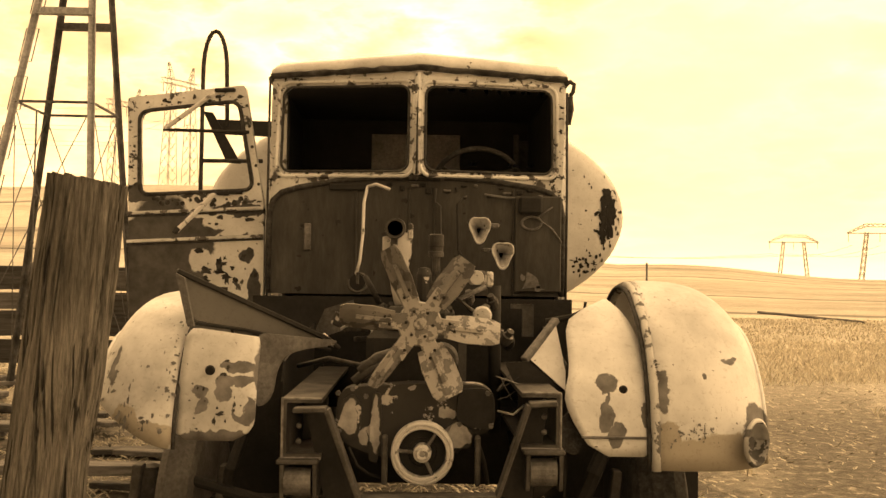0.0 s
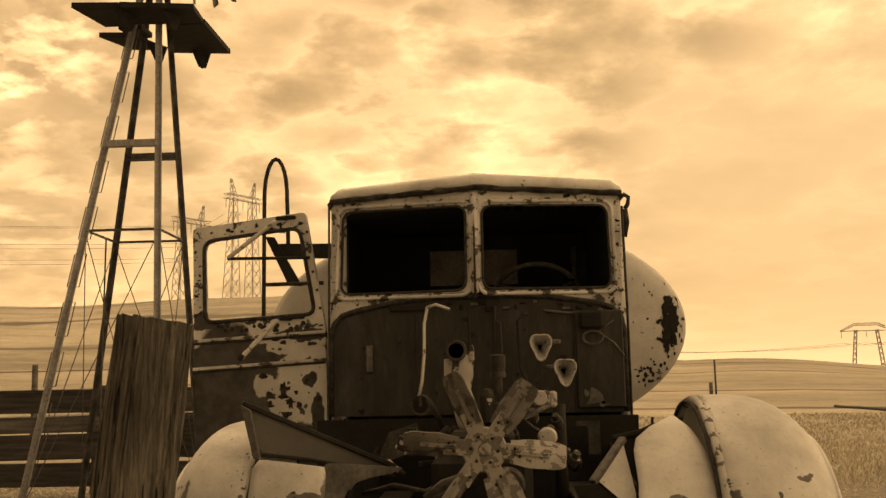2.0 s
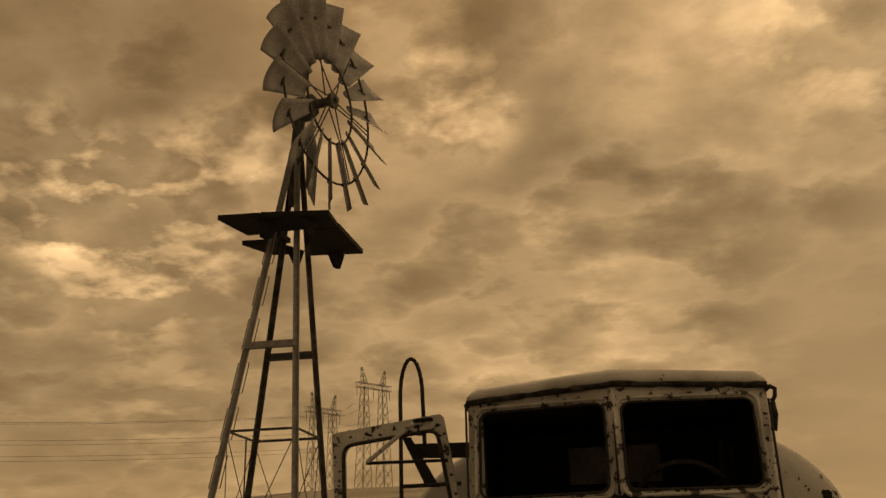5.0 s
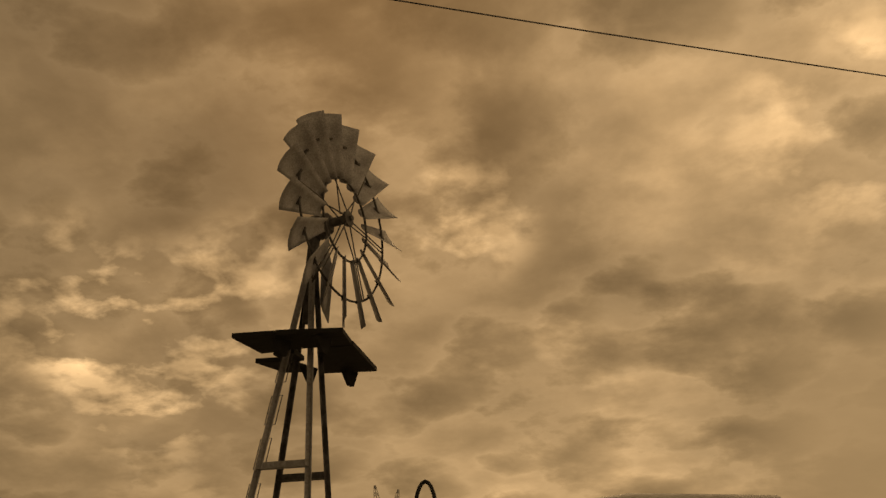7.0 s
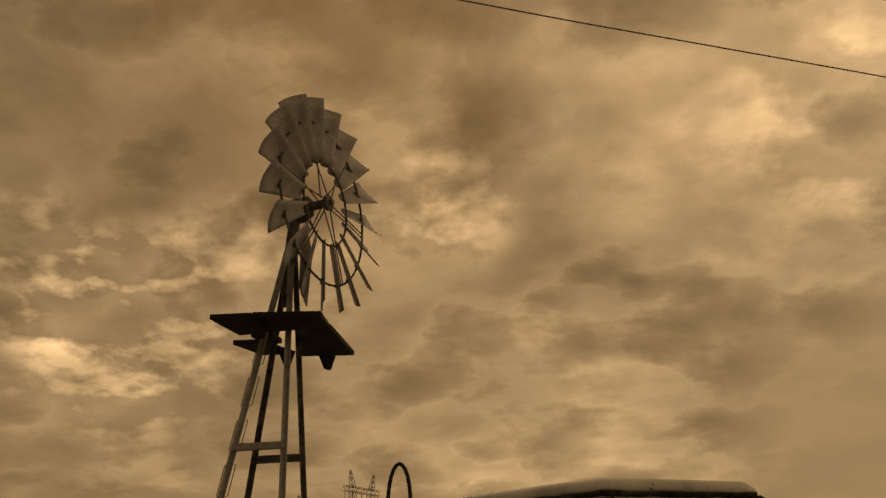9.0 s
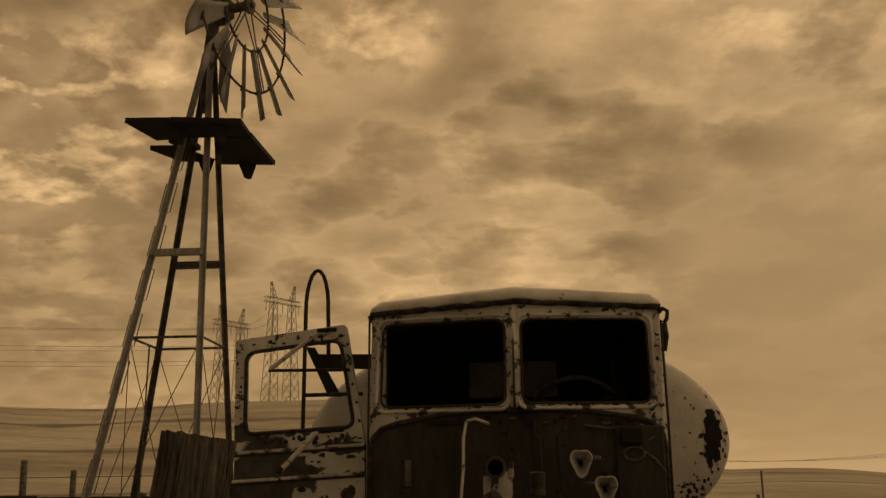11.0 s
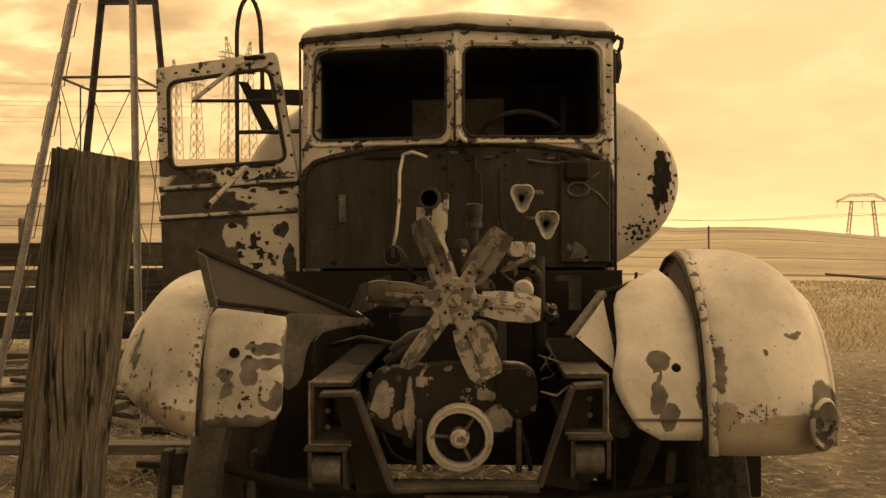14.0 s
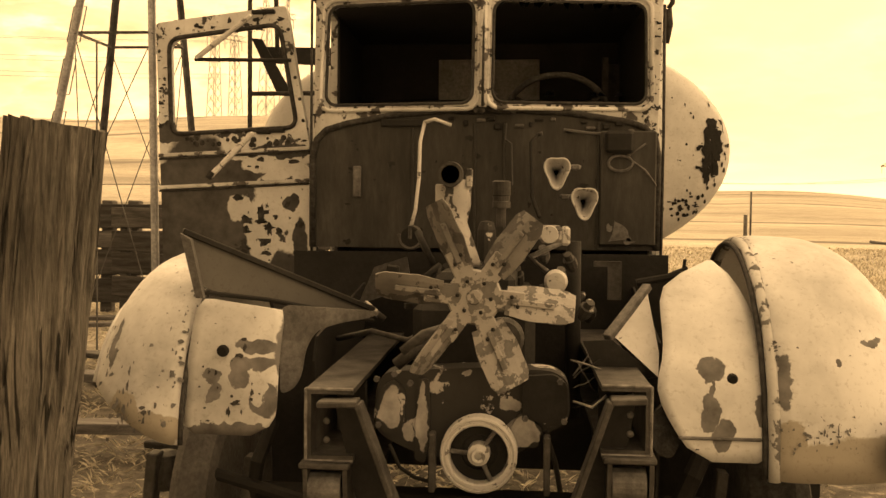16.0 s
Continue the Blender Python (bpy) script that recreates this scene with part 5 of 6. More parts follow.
bmesh.ops.remove_doubles(bm, verts=bm.verts, dist=0.0005)
tank = part("tank", bm, M_tank, truck, "cream oval tank, rusted through on one side", smooth=True)


def tank_skin(x, z, lift=0.004):
    """The point of the tank's domed front over (x, z)."""
    q = math.hypot((x - TX) / TA, (z - TZ) / TB)
    ks = [(0.02, 5.86), (0.25, 5.862), (0.5, 5.87), (0.72, 5.885), (0.86, 5.92), (0.95, 5.98), (0.99, 6.08), (1.0, 6.2)]
    y = 6.2
    for (r0, y0), (r1, y1) in zip(ks, ks[1:]):
        if r0 <= q <= r1:
            y = y0 + (y1 - y0) * (q - r0) / (r1 - r0)
    return Vector((x - 0.042 * (y - 6), y - lift, z))


def rust_hole(bm, x, z, rx, rz, rag=0.35, n=22):
    seed = random.uniform(0, 50)
    ring = []
    for k in range(n):
        a = math.tau * k / n
        f = 1 + rag * noise.noise((math.cos(a) * 2.2 + seed, math.sin(a) * 2.2, seed)) * 1.8
        ring.append(tank_skin(x + rx * f * math.cos(a), z + rz * f * math.sin(a)))
    c = bm.verts.new(tank_skin(x, z))
    vs = [bm.verts.new(p) for p in ring]
    for k in range(n):
        bm.faces.new((c, vs[k], vs[(k + 1) % n]))


# flat black patches on the skin paint the dark inside of rusted-through holes
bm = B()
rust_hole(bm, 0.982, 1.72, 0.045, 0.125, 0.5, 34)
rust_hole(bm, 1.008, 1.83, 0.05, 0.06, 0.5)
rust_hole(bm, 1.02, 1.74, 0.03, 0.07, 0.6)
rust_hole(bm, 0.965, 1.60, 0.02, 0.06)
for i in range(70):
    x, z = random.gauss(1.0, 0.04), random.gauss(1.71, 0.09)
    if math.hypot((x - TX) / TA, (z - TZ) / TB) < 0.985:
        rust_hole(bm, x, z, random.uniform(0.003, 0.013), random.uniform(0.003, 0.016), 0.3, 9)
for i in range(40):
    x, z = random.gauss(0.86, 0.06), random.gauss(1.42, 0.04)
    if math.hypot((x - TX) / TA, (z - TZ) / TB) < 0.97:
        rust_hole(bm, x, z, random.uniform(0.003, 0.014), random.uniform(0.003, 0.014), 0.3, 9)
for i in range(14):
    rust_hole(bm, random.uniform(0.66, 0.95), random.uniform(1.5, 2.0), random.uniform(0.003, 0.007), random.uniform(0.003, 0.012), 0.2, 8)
tagged(part("rust_hole", bm, M_tankhole, tank, "ragged rust holes, their dark inside painted black"), kind="stuff")
bm = B()
for y in (6.6, 8.6):
    box(bm, (TX - 0.1, y, 1.02), (1.2, 0.14, 0.12))
part("tank_cradle", bm, M_frame, truck)

# tank ladder with its hooped rails
bm = B()
arch = [(-1.408, 5.75, 1.2), (-1.407, 5.75, 1.9), (-1.406, 5.75, 2.5)] + [(-1.337 - 0.069 * math.cos(radians(a)), 5.75, 2.52 + 0.235 * math.sin(radians(a))) for a in range(10, 171, 16)]
arch += [(-1.268, 5.75, 2.5), (-1.263, 5.75, 2.36), (-1.261, 5.75, 2.20)]
tube(bm, arch, 0.0125, 8)
lad = part("ladder", bm, M_gap, truck, "dark hooped tube ladder", smooth=True)
for z in (1.355, 1.665, 1.995):
    bm = B()
    tube(bm, [(-1.407, 5.75, z), (-1.05, 5.75, z + 0.002)], 0.012, 6)
    part("rung", bm, M_gap, lad, smooth=True)
bm = B()
plate(bm, [(-1.411, 2.29), (-1.355, 2.285), (-1.185, 1.985), (-1.268, 1.99)], [], lambda u, v: (u, 5.79, v), 0.012, (0, 1, 0))
part("side_plate", bm, M_black, lad)
bm = B()
plate(bm, [(-1.376, 2.249), (-0.98, 2.239), (-0.98, 2.15), (-1.318, 2.164)], [], lambda u, v: (u, 5.81, v), 0.03, (0, 1, 0))
part("step_board", bm, M_black, lad)

# black sheets added round the engine bay in place of its deep shade
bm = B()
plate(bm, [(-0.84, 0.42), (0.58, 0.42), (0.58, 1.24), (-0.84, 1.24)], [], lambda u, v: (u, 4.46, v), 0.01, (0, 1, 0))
part("bay_shade_sheet", bm, M_black, truck, "black sheet added for the shade under the firewall")
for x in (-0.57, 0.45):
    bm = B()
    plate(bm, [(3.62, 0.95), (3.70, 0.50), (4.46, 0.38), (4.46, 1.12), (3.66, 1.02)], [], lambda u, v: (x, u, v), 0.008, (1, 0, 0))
    part("bay_shade_sheet", bm, M_black, truck, "black sheet added for the shade inside the wheel arch")
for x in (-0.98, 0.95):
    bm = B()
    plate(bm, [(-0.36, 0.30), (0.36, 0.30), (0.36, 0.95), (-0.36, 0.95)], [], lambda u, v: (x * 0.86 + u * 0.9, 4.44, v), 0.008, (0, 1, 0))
    part("bay_shade_sheet", bm, M_black, truck, "black sheet added for the shade behind the wheel")
# wheels and axle
for x0, w_, side in ((-0.955, 0.135, -1), (0.80, 0.20, 1)):
    c = (x0, 3.98, 0.40)
    bm = B()
    prof = [(0.27, -w_ / 2), (0.34, -w_ / 2), (0.385, -w_ * 0.42), (0.405, -w_ * 0.2), (0.405, w_ * 0.2), (0.385, w_ * 0.42), (0.34, w_ / 2), (0.27, w_ / 2)]
    lathe(bm, prof, c, (1, 0, 0), 48)
    wh = part("wheel", lathe(B(), [(0.02, -0.05), (0.12, -0.05), (0.24, -w_ * 0.45), (0.272, -w_ * 0.5), (0.272, w_ * 0.5), (0.24, w_ * 0.4), (0.12, 0.03), (0.02, 0.03)], c, (1, 0, 0), 36), M_drum, truck, "weathered steel wheel")
    part("tyre", bm, M_rubber if side > 0 else M_drum, wh, "cracked worn tyre", smooth=False)
bm = B()
beam(bm, (-0.95, 3.98, 0.42), (0.85, 3.98, 0.42), 0.09, 0.09)
part("axle", bm, M_black, truck)
bm = B()
lathe(bm, [(0.02, -0.06), (0.055, -0.06), (0.06, 0.0), (0.05, 0.05), (0.02, 0.06)], (-1.09, 3.80, 0.56), (0, 0, 1), 14)
part("king_pin", bm, M_frame, truck)
for x_ in (-1.115, -0.80, 0.64):
    part("spindle_arm", box(B(), (x_, 3.74, 0.52), (0.035, 0.06, 0.22), Matrix.Rotation(0.1, 3, "Y")), M_frame, truck)
bm = B()
tube(bm, [(0.50, 3.75, 0.45), (0.56, 3.7, 0.62), (0.62, 3.8, 0.70)], 0.03, 8)
tube(bm, [(-0.80, 3.75, 0.45), (-0.76, 3.7, 0.62), (-0.74, 3.8, 0.72)], 0.022, 8)
tube(bm, [(-0.98, 3.7, 0.60), (-0.6, 3.7, 0.50), (0.3, 3.7, 0.47), (0.7, 3.7, 0.52)], 0.02, 8)
part("steering_linkage", bm, M_black, truck)
for s, x0 in ((-1, -0.98), (1, 0.95)):
    for dx in (-0.12, 0.12):
        c = (x0 - 0.25 + dx, 8.3, 0.40)
        bm = lathe(B(), [(0.25, -0.10), (0.36, -0.10), (0.405, -0.05), (0.405, 0.05), (0.36, 0.10), (0.25, 0.10)], c, (1, 0, 0), 32)
        wh = part("wheel", lathe(B(), [(0.02, -0.03), (0.25, -0.09), (0.25, 0.09), (0.02, 0.03)], c, (1, 0, 0), 24), M_drum, truck)
        part("tyre", bm, M_rubber, wh)
# headlamp hollow low on the mudguard
bm = B()
rows = []
for f, dep in ((1.0, 0.0), (0.92, -0.012), (0.8, 0.02), (0.6, 0.05), (0.1, 0.06)):
    ring = [(1.066 + f * 0.056 * math.cos(a), 3.418 + dep + 0.07 * (f * math.cos(a) * 0.7 + 0.25), 0.785 + f * 0.080 * math.sin(a)) for a in [math.tau * k / 28 for k in range(28)]]
    ring.append(ring[0])
    rows.append(ring)
sheet(bm, rows, 0.004)
part("lamp_hollow", bm, paint("lamp_hollow_paint", (0.46, 0.43, 0.375), (0.09, 0.083, 0.072), chips=0.56, scale=16.0), fR, "dented empty headlamp hollow", smooth=True)


def flecks(name, parent, place, spots, mat_, label):
    """Small ragged rust spots just proud of a sheet: spots are (u, v, size); place(u, v) gives the point on the sheet."""
    bm = B()
    for u, v, r in spots:
        seed = random.uniform(0, 99)
        el = random.uniform(0.6, 1.7)
        n = 10
        vs = []
        for k in range(n):
            a = math.tau * k / n
            f = r * (1 + 0.9 * noise.noise((math.cos(a) * 1.5 + seed, math.sin(a) * 1.5, seed)))
            vs.append(bm.verts.new(place(u + f * el * math.cos(a), v + f / el * math.sin(a))))
        bm.faces.new(vs)
    tagged(part(name, bm, mat_, parent, label), kind="stuff")


def scatter(n, box_, lo, hi, rnd):
    return [(rnd.uniform(box_[0], box_[1]), rnd.uniform(box_[2], box_[3]), lo + (hi - lo) * rnd.random() ** 2.5) for _ in range(n)]


rnd = random.Random(21)
ws_face = lambda u, v: (u, wsy(u, max(v, 1.82)) - 0.0025, v)
spots = scatter(60, (-0.80, 0.56, 1.785, 1.812), 0.003, 0.016, rnd) + scatter(40, (-0.80, 0.56, 2.225, 2.27), 0.003, 0.012, rnd)
spots += scatter(30, (-0.81, -0.765, 1.72, 2.25), 0.002, 0.010, rnd) + scatter(30, (0.52, 0.573, 1.72, 2.25), 0.002, 0.010, rnd)
spots += scatter(26, (-0.155, -0.092, 1.83, 2.3), 0.002, 0.010, rnd) + scatter(14, (0.48, 0.565, 1.66, 1.78), 0.003, 0.014, rnd)
flecks("rust_fleck", cab, ws_face, spots, M_gap, "dark rust flecks along the frame")
door_face = lambda u, v: Vector(dp(u, v)) + Vector((0, -0.0025, 0))
spots = scatter(40, (-1.50, -0.98, 2.14, 2.20), 0.003, 0.014, rnd) + scatter(24, (-1.525, -1.49, 1.72, 2.15), 0.003, 0.012, rnd)
spots += scatter(36, (-1.2, -0.88, 1.12, 1.46), 0.004, 0.022, rnd) + scatter(20, (-1.15, -0.88, 1.53, 1.70), 0.003, 0.014, rnd)
flecks("rust_fleck", door, door_face, spots, M_gap, "dark rust flecks on the door")
ap_face = lambda u, v: (u, 3.405 + 0.11 * max(0, (v - 0.773) / 0.367) ** 2.2 - 0.004, v)
flecks("rust_fleck", apl, ap_face, scatter(26, (-0.87, -0.66, 0.80, 1.10), 0.002, 0.009, rnd), M_gap, "small rust flecks")
apr_face = lambda u, v: (u, 3.46 + 0.40 * max(0, (v - 0.713) / 0.527) ** 2.2 - 0.005, v)
flecks("rust_fleck", ap, apr_face, scatter(14, (0.48, 0.70, 0.75, 1.12), 0.002, 0.006, rnd), M_gap, "small rust flecks")
fw_face = lambda u, v: (u, FY - 0.0025, v)
flecks("worn_patch", fwo, lambda u, v: (u, FY - 0.0325, v), [(0.41, 1.31, 0.038), (0.37, 1.335, 0.014), (0.44, 1.285, 0.016)], M_steel, "pale worn patch")
flecks("rust_fleck", fwo, fw_face, scatter(60, (-0.74, 0.5, 1.27, 1.72), 0.002, 0.014, rnd), M_black, "dark oil spots")
def on_fender(x_in, x_out, crown, R_, cy, cz):
    def place(s, a):
        drop = crown * (max(0.0, s - 0.25) / 0.75) ** 3.0 + 0.028 * (1 - min(1, s / 0.12)) ** 2
        rr = R_ - drop + 0.03 * math.sin(max(0, min(math.pi, a))) * (1 - 0.4 * s) + 0.005
        return (x_in + (x_out - x_in) * s, cy - rr * math.cos(a), cz + rr * math.sin(a))
    return place


fl_face = on_fender(-0.885, -1.20, 0.14, 0.55, 3.90, 0.69)
spots = [(rnd.uniform(0.02, 0.10), rnd.uniform(0.3, 1.4), rnd.uniform(0.004, 0.016)) for _ in range(34)]
spots += [(rnd.gauss(0.42, 0.16), rnd.gauss(0.28, 0.10), 0.003 + 0.018 * rnd.random() ** 2) for _ in range(60)]
spots += [(rnd.gauss(0.80, 0.06), rnd.gauss(0.55, 0.15), 0.004 + 0.016 * rnd.random() ** 2) for _ in range(16)]
spots += [(rnd.uniform(0.1, 0.9), rnd.uniform(0.4, 1.3), 0.003 + 0.006 * rnd.random()) for _ in range(14)]
flecks("rust_fleck", fL, fl_face, [q for q in spots if 0.01 < q[0] < 0.95], M_steel, "brown scuffs and rust flecks")
fr_face = on_fender(0.722, 1.145, 0.15, 0.60, 4.02, 0.70)
spots = [(rnd.uniform(0.015, 0.07), rnd.uniform(0.3, 1.7), rnd.uniform(0.003, 0.012)) for _ in range(46)]
spots += [(rnd.gauss(0.35, 0.14), rnd.gauss(0.20, 0.04), 0.002 + 0.010 * rnd.random() ** 2) for _ in range(60)]
spots += [(rnd.uniform(0.1, 0.9), rnd.uniform(0.3, 1.5), 0.002 + 0.006 * rnd.random() ** 2) for _ in range(26)]
flecks("rust_fleck", fR, fr_face, [q for q in spots if 0.01 < q[0] < 0.95], M_steel, "brown scuffs and rust flecks")
# odds and ends left in the engine bay
for k in range(26):
    x, y, z = rnd.uniform(-0.42, 0.26), rnd.uniform(3.62, 4.3), rnd.uniform(0.98, 1.24)
    mt = (M_frame, M_black, M_steel, M_cover)[k % 4]
    if k % 3 == 0:
        pts = [(x, y, z), (x + rnd.uniform(-0.08, 0.08), y, z + 0.05), (x + rnd.uniform(-0.12, 0.12), y + 0.05, z + rnd.uniform(-0.05, 0.12))]
        part("hose", tube(B(), pts, rnd.uniform(0.006, 0.014), 7), mt, eng, smooth=True)
    elif k % 3 == 1:
        part("fitting", lathe(B(), [(0.004, 0.05), (0.014, 0.05), (0.015, 0.03), (0.022, 0.028), (0.022, 0.0), (0.012, -0.02)], (x, y, z), (rnd.uniform(-0.4, 0.4), -0.6, 0.8), 10), mt, eng)
    else:
        part("bracket", box(B(), (x, y, z), (rnd.uniform(0.03, 0.09), 0.02, rnd.uniform(0.02, 0.06)), Matrix.Rotation(rnd.uniform(-0.6, 0.6), 3, "Y")), mt, eng)
for k, (x0, z0, x1, z1) in enumerate(((0.20, 0.93, 0.36, 0.965), (0.20, 0.90, 0.34, 0.93), (0.195, 0.845, 0.30, 0.875), (0.21, 0.98, 0.30, 0.86))):
    pts = [(x0 + (x1 - x0) * i / 9, 3.55 + 0.012 * i, z0 + (z1 - z0) * i / 9 + (0.03 - 0.018 * k) * math.sin(math.pi * i / 9) + 0.004 * math.sin(i * 1.7 + k)) for i in range(10)]
    part("loose_wire", tube(B(), pts, 0.0022, 5), M_steel if k % 2 else M_black, truck)


# ---------------------------------------------------------------- gate post
def build_post():
    bm = B()
    seg, n = 200, 60
    random.seed(5)
    cracks = [(random.uniform(0, math.tau), random.uniform(0.004, 0.020), random.uniform(0.012, 0.030)) for _ in range(40)]
    rows = []
    for i in range(n + 1):
        t = i / n
        row = []
        for k in range(seg + 1):
            a = math.tau * (k % seg) / seg
            r = 0.120 - 0.004 * t
            wig = 0.05 * noise.noise((0, 0, t * 3.0))
            for c, d, w_ in cracks:
                da = (a - c - wig - 0.08 * noise.noise((c, 0, t * 4)) + math.pi) % math.tau - math.pi
                r -= d * math.exp(-(da / w_) ** 2) * max(0, 0.6 + 0.8 * noise.noise((c * 7, t * 2.2, 1)))
            r += 0.010 * noise.noise((math.cos(a) * 3, math.sin(a) * 3, t * 7)) + 0.007 * noise.noise((math.cos(a) * 12, math.sin(a) * 12, t * 2))
            x, y = r * math.cos(a), r * math.sin(a)
            top = 1.604 - 0.14 * x - 0.02 * y + 0.006 * noise.noise((x * 40, y * 40, 3))
            z = -0.05 + (top + 0.05) * t
            cx_ = -1.252 + 0.183 * z / 1.60
            row.append((cx_ + x, 3.06 + y, z))
        rows.append(row)
    sheet(bm, rows)
    bmesh.ops.remove_doubles(bm, verts=bm.verts, dist=0.0003)
    edge = [e for e in bm.edges if e.is_boundary and e.verts[0].co.z > 1]
    bmesh.ops.contextual_create(bm, geom=edge)
    ob = mesh_object("gate_post", bm, M_post)
    tagged(ob, "thick cracked grey timber post with a sawn top", "post")


build_post()


# ---------------------------------------------------------------- windmill
def axis(z):
    return Vector((-3.421 + 0.0518 * (z - 3), 8.939, z))


LEGS = [(-1, -1), (-1, 1), (1, -1), (1, 1)]
TURN = Matrix.Rotation(0.032, 3, "Z")


def leg_at(i, z):
    """Four legs that lean in from the feet to the narrow head."""
    half = 0.3161 - 0.1038 * (z - 3)
    return axis(z) + TURN @ Vector((LEGS[i][0] * half, LEGS[i][1] * half * 1.10, 0))


mill = thing("windmill", (-3.61, 8.93, 0.15), "steel lattice windmill tower with a many-vaned wheel", "windmill")
# legs 0 and 2 take the pale steel, legs 1 and 3 the dark
for i in range(4):
    bm = B()
    lower = leg_at(i, 0.0)
    top = leg_at(i, 5.9)
    angle_bar(bm, lower, top, 0.042, 0.007, spin=(20, 110, -70, 200)[i])
    part("leg", bm, M_galv if i in (0, 2) else M_galvdark, mill, "bright galvanised leg" if i in (0, 2) else "dark steel leg")


def ring_bars(z, pairs, w, mt, name="girt"):
    for a, b in pairs:
        bm = B()
        angle_bar(bm, leg_at(a, z), leg_at(b, z), w, 0.007, spin=0)
        part(name, bm, mt, mill)


ring_bars(2.83, ((0, 1), (1, 3), (0, 2), (2, 3)), 0.017, M_galvdark)
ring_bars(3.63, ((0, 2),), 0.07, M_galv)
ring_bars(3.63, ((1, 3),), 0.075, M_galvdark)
for a, b in ((0, 1), (1, 3), (0, 2), (2, 3)):
    for p, q in ((a, b), (b, a)):
        bm = B()
        tube(bm, [leg_at(p, 0.4), leg_at(q, 2.81)], 0.0045, 5)
        part("brace_wire", bm, M_wire, mill)
# step rungs bent out from one leg
for k in range(9):
    z = 1.0 + 0.44 * k
    p = leg_at(0, z)
    q = leg_at(0, z + 0.30)
    for sx in (-1, 1):
        bm = B()
        o = Vector((0.055 * sx, 0, 0))
        tube(bm, [p, p + o, q + o, q], 0.005, 5)
        part("step_rung", bm, M_galvdark, mill, smooth=True)
bm = B()
tube(bm, [axis(0.2) + Vector((0.02, -0.45, 0)), axis(2.75) + Vector((-0.12, -0.4, 0))], 0.008, 6)
for z in (1.1, 1.6, 2.0):
    lathe(bm, [(0.004, -0.03), (0.018, 0), (0.004, 0.03)], axis(z) + Vector((-0.06, -0.42, 0)), (0, 0, 1), 8)
part("pump_rod", bm, M_wire, mill)
# platform boards on brackets
PZ = 4.86


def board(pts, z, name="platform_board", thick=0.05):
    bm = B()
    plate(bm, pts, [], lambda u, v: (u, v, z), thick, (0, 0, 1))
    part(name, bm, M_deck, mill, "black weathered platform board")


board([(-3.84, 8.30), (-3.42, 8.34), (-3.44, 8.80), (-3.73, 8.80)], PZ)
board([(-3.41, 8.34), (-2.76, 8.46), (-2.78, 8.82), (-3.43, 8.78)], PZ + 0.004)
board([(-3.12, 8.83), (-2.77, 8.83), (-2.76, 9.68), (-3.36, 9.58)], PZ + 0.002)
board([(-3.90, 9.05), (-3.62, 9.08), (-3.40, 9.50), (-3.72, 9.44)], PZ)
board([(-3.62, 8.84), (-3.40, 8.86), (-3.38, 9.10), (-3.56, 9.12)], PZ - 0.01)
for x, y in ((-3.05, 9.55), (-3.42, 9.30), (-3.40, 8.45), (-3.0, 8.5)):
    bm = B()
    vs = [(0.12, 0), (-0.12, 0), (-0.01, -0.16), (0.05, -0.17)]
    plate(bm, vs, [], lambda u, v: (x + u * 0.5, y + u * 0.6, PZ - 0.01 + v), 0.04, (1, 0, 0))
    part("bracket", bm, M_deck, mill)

# head: gearbox, hub, wheel of vanes
WN = Vector((math.cos(radians(-12)), math.sin(radians(-12)), 0))
HUB = Vector((-2.885, 8.86, 6.32))
Q = Matrix.Translation(HUB) @ Vector((0, 0, 1)).rotation_difference(WN).to_matrix().to_4x4()
bm = B()
tube(bm, [axis(5.2), axis(5.9), axis(6.2)], [0.05, 0.07, 0.06], 10)
part("mast", bm, M_galvdark, mill, smooth=True)
bm = B()
box(bm, HUB - WN * 0.30, (0.26, 0.17, 0.22), Matrix.Rotation(radians(-12), 3, "Z"), 0.03)
box(bm, axis(6.2) + Vector((0.02, 0, 0.04)), (0.2, 0.14, 0.14), Matrix.Rotation(radians(-12), 3, "Z"), 0.02)
tube(bm, [HUB - WN * 0.62 + Vector((0, 0, -0.02)), HUB - WN * 0.2], 0.03, 8)
box(bm, HUB - WN * 0.62, (0.12, 0.08, 0.08), None, 0.02)
part("gearbox", bm, M_galvdark, mill, "dark gearbox head")
bm = B()
lathe(bm, [(0.02, -0.16), (0.05, -0.16), (0.05, 0.0), (0.085, 0.01), (0.09, 0.05), (0.03, 0.06), (0.03, 0.09), (0.002, 0.09)], HUB, WN, 18)
part("hub", bm, M_galvdark, mill)


def wheel_pt(r, a, h=0.0):
    return Q @ Vector((r * math.cos(a), r * math.sin(a), h))


R_IN, R_MID, R_OUT = 0.47, 0.90, 1.19
for r, h in ((R_IN, 0.0), (R_MID, -0.02)):
    bm = B()
    tube(bm, [wheel_pt(r, math.tau * k / 48, h) for k in range(48)], 0.013, 6, closed=True)
    part("wheel_ring", bm, M_galvdark, mill, smooth=True)
for k in range(6):
    for d in (-0.14, 0.14):
        bm = B()
        a = math.tau * (k + 0.3) / 6
        tube(bm, [wheel_pt(0.07, a - d, 0.04 * (1 if d > 0 else -1)), wheel_pt(R_IN, a + d * 0.3, 0), wheel_pt(R_MID, a + d * 0.2, -0.02)], 0.008, 5)
        part("wheel_arm", bm, M_galvdark, mill)
vane = None
N_VANE = 18
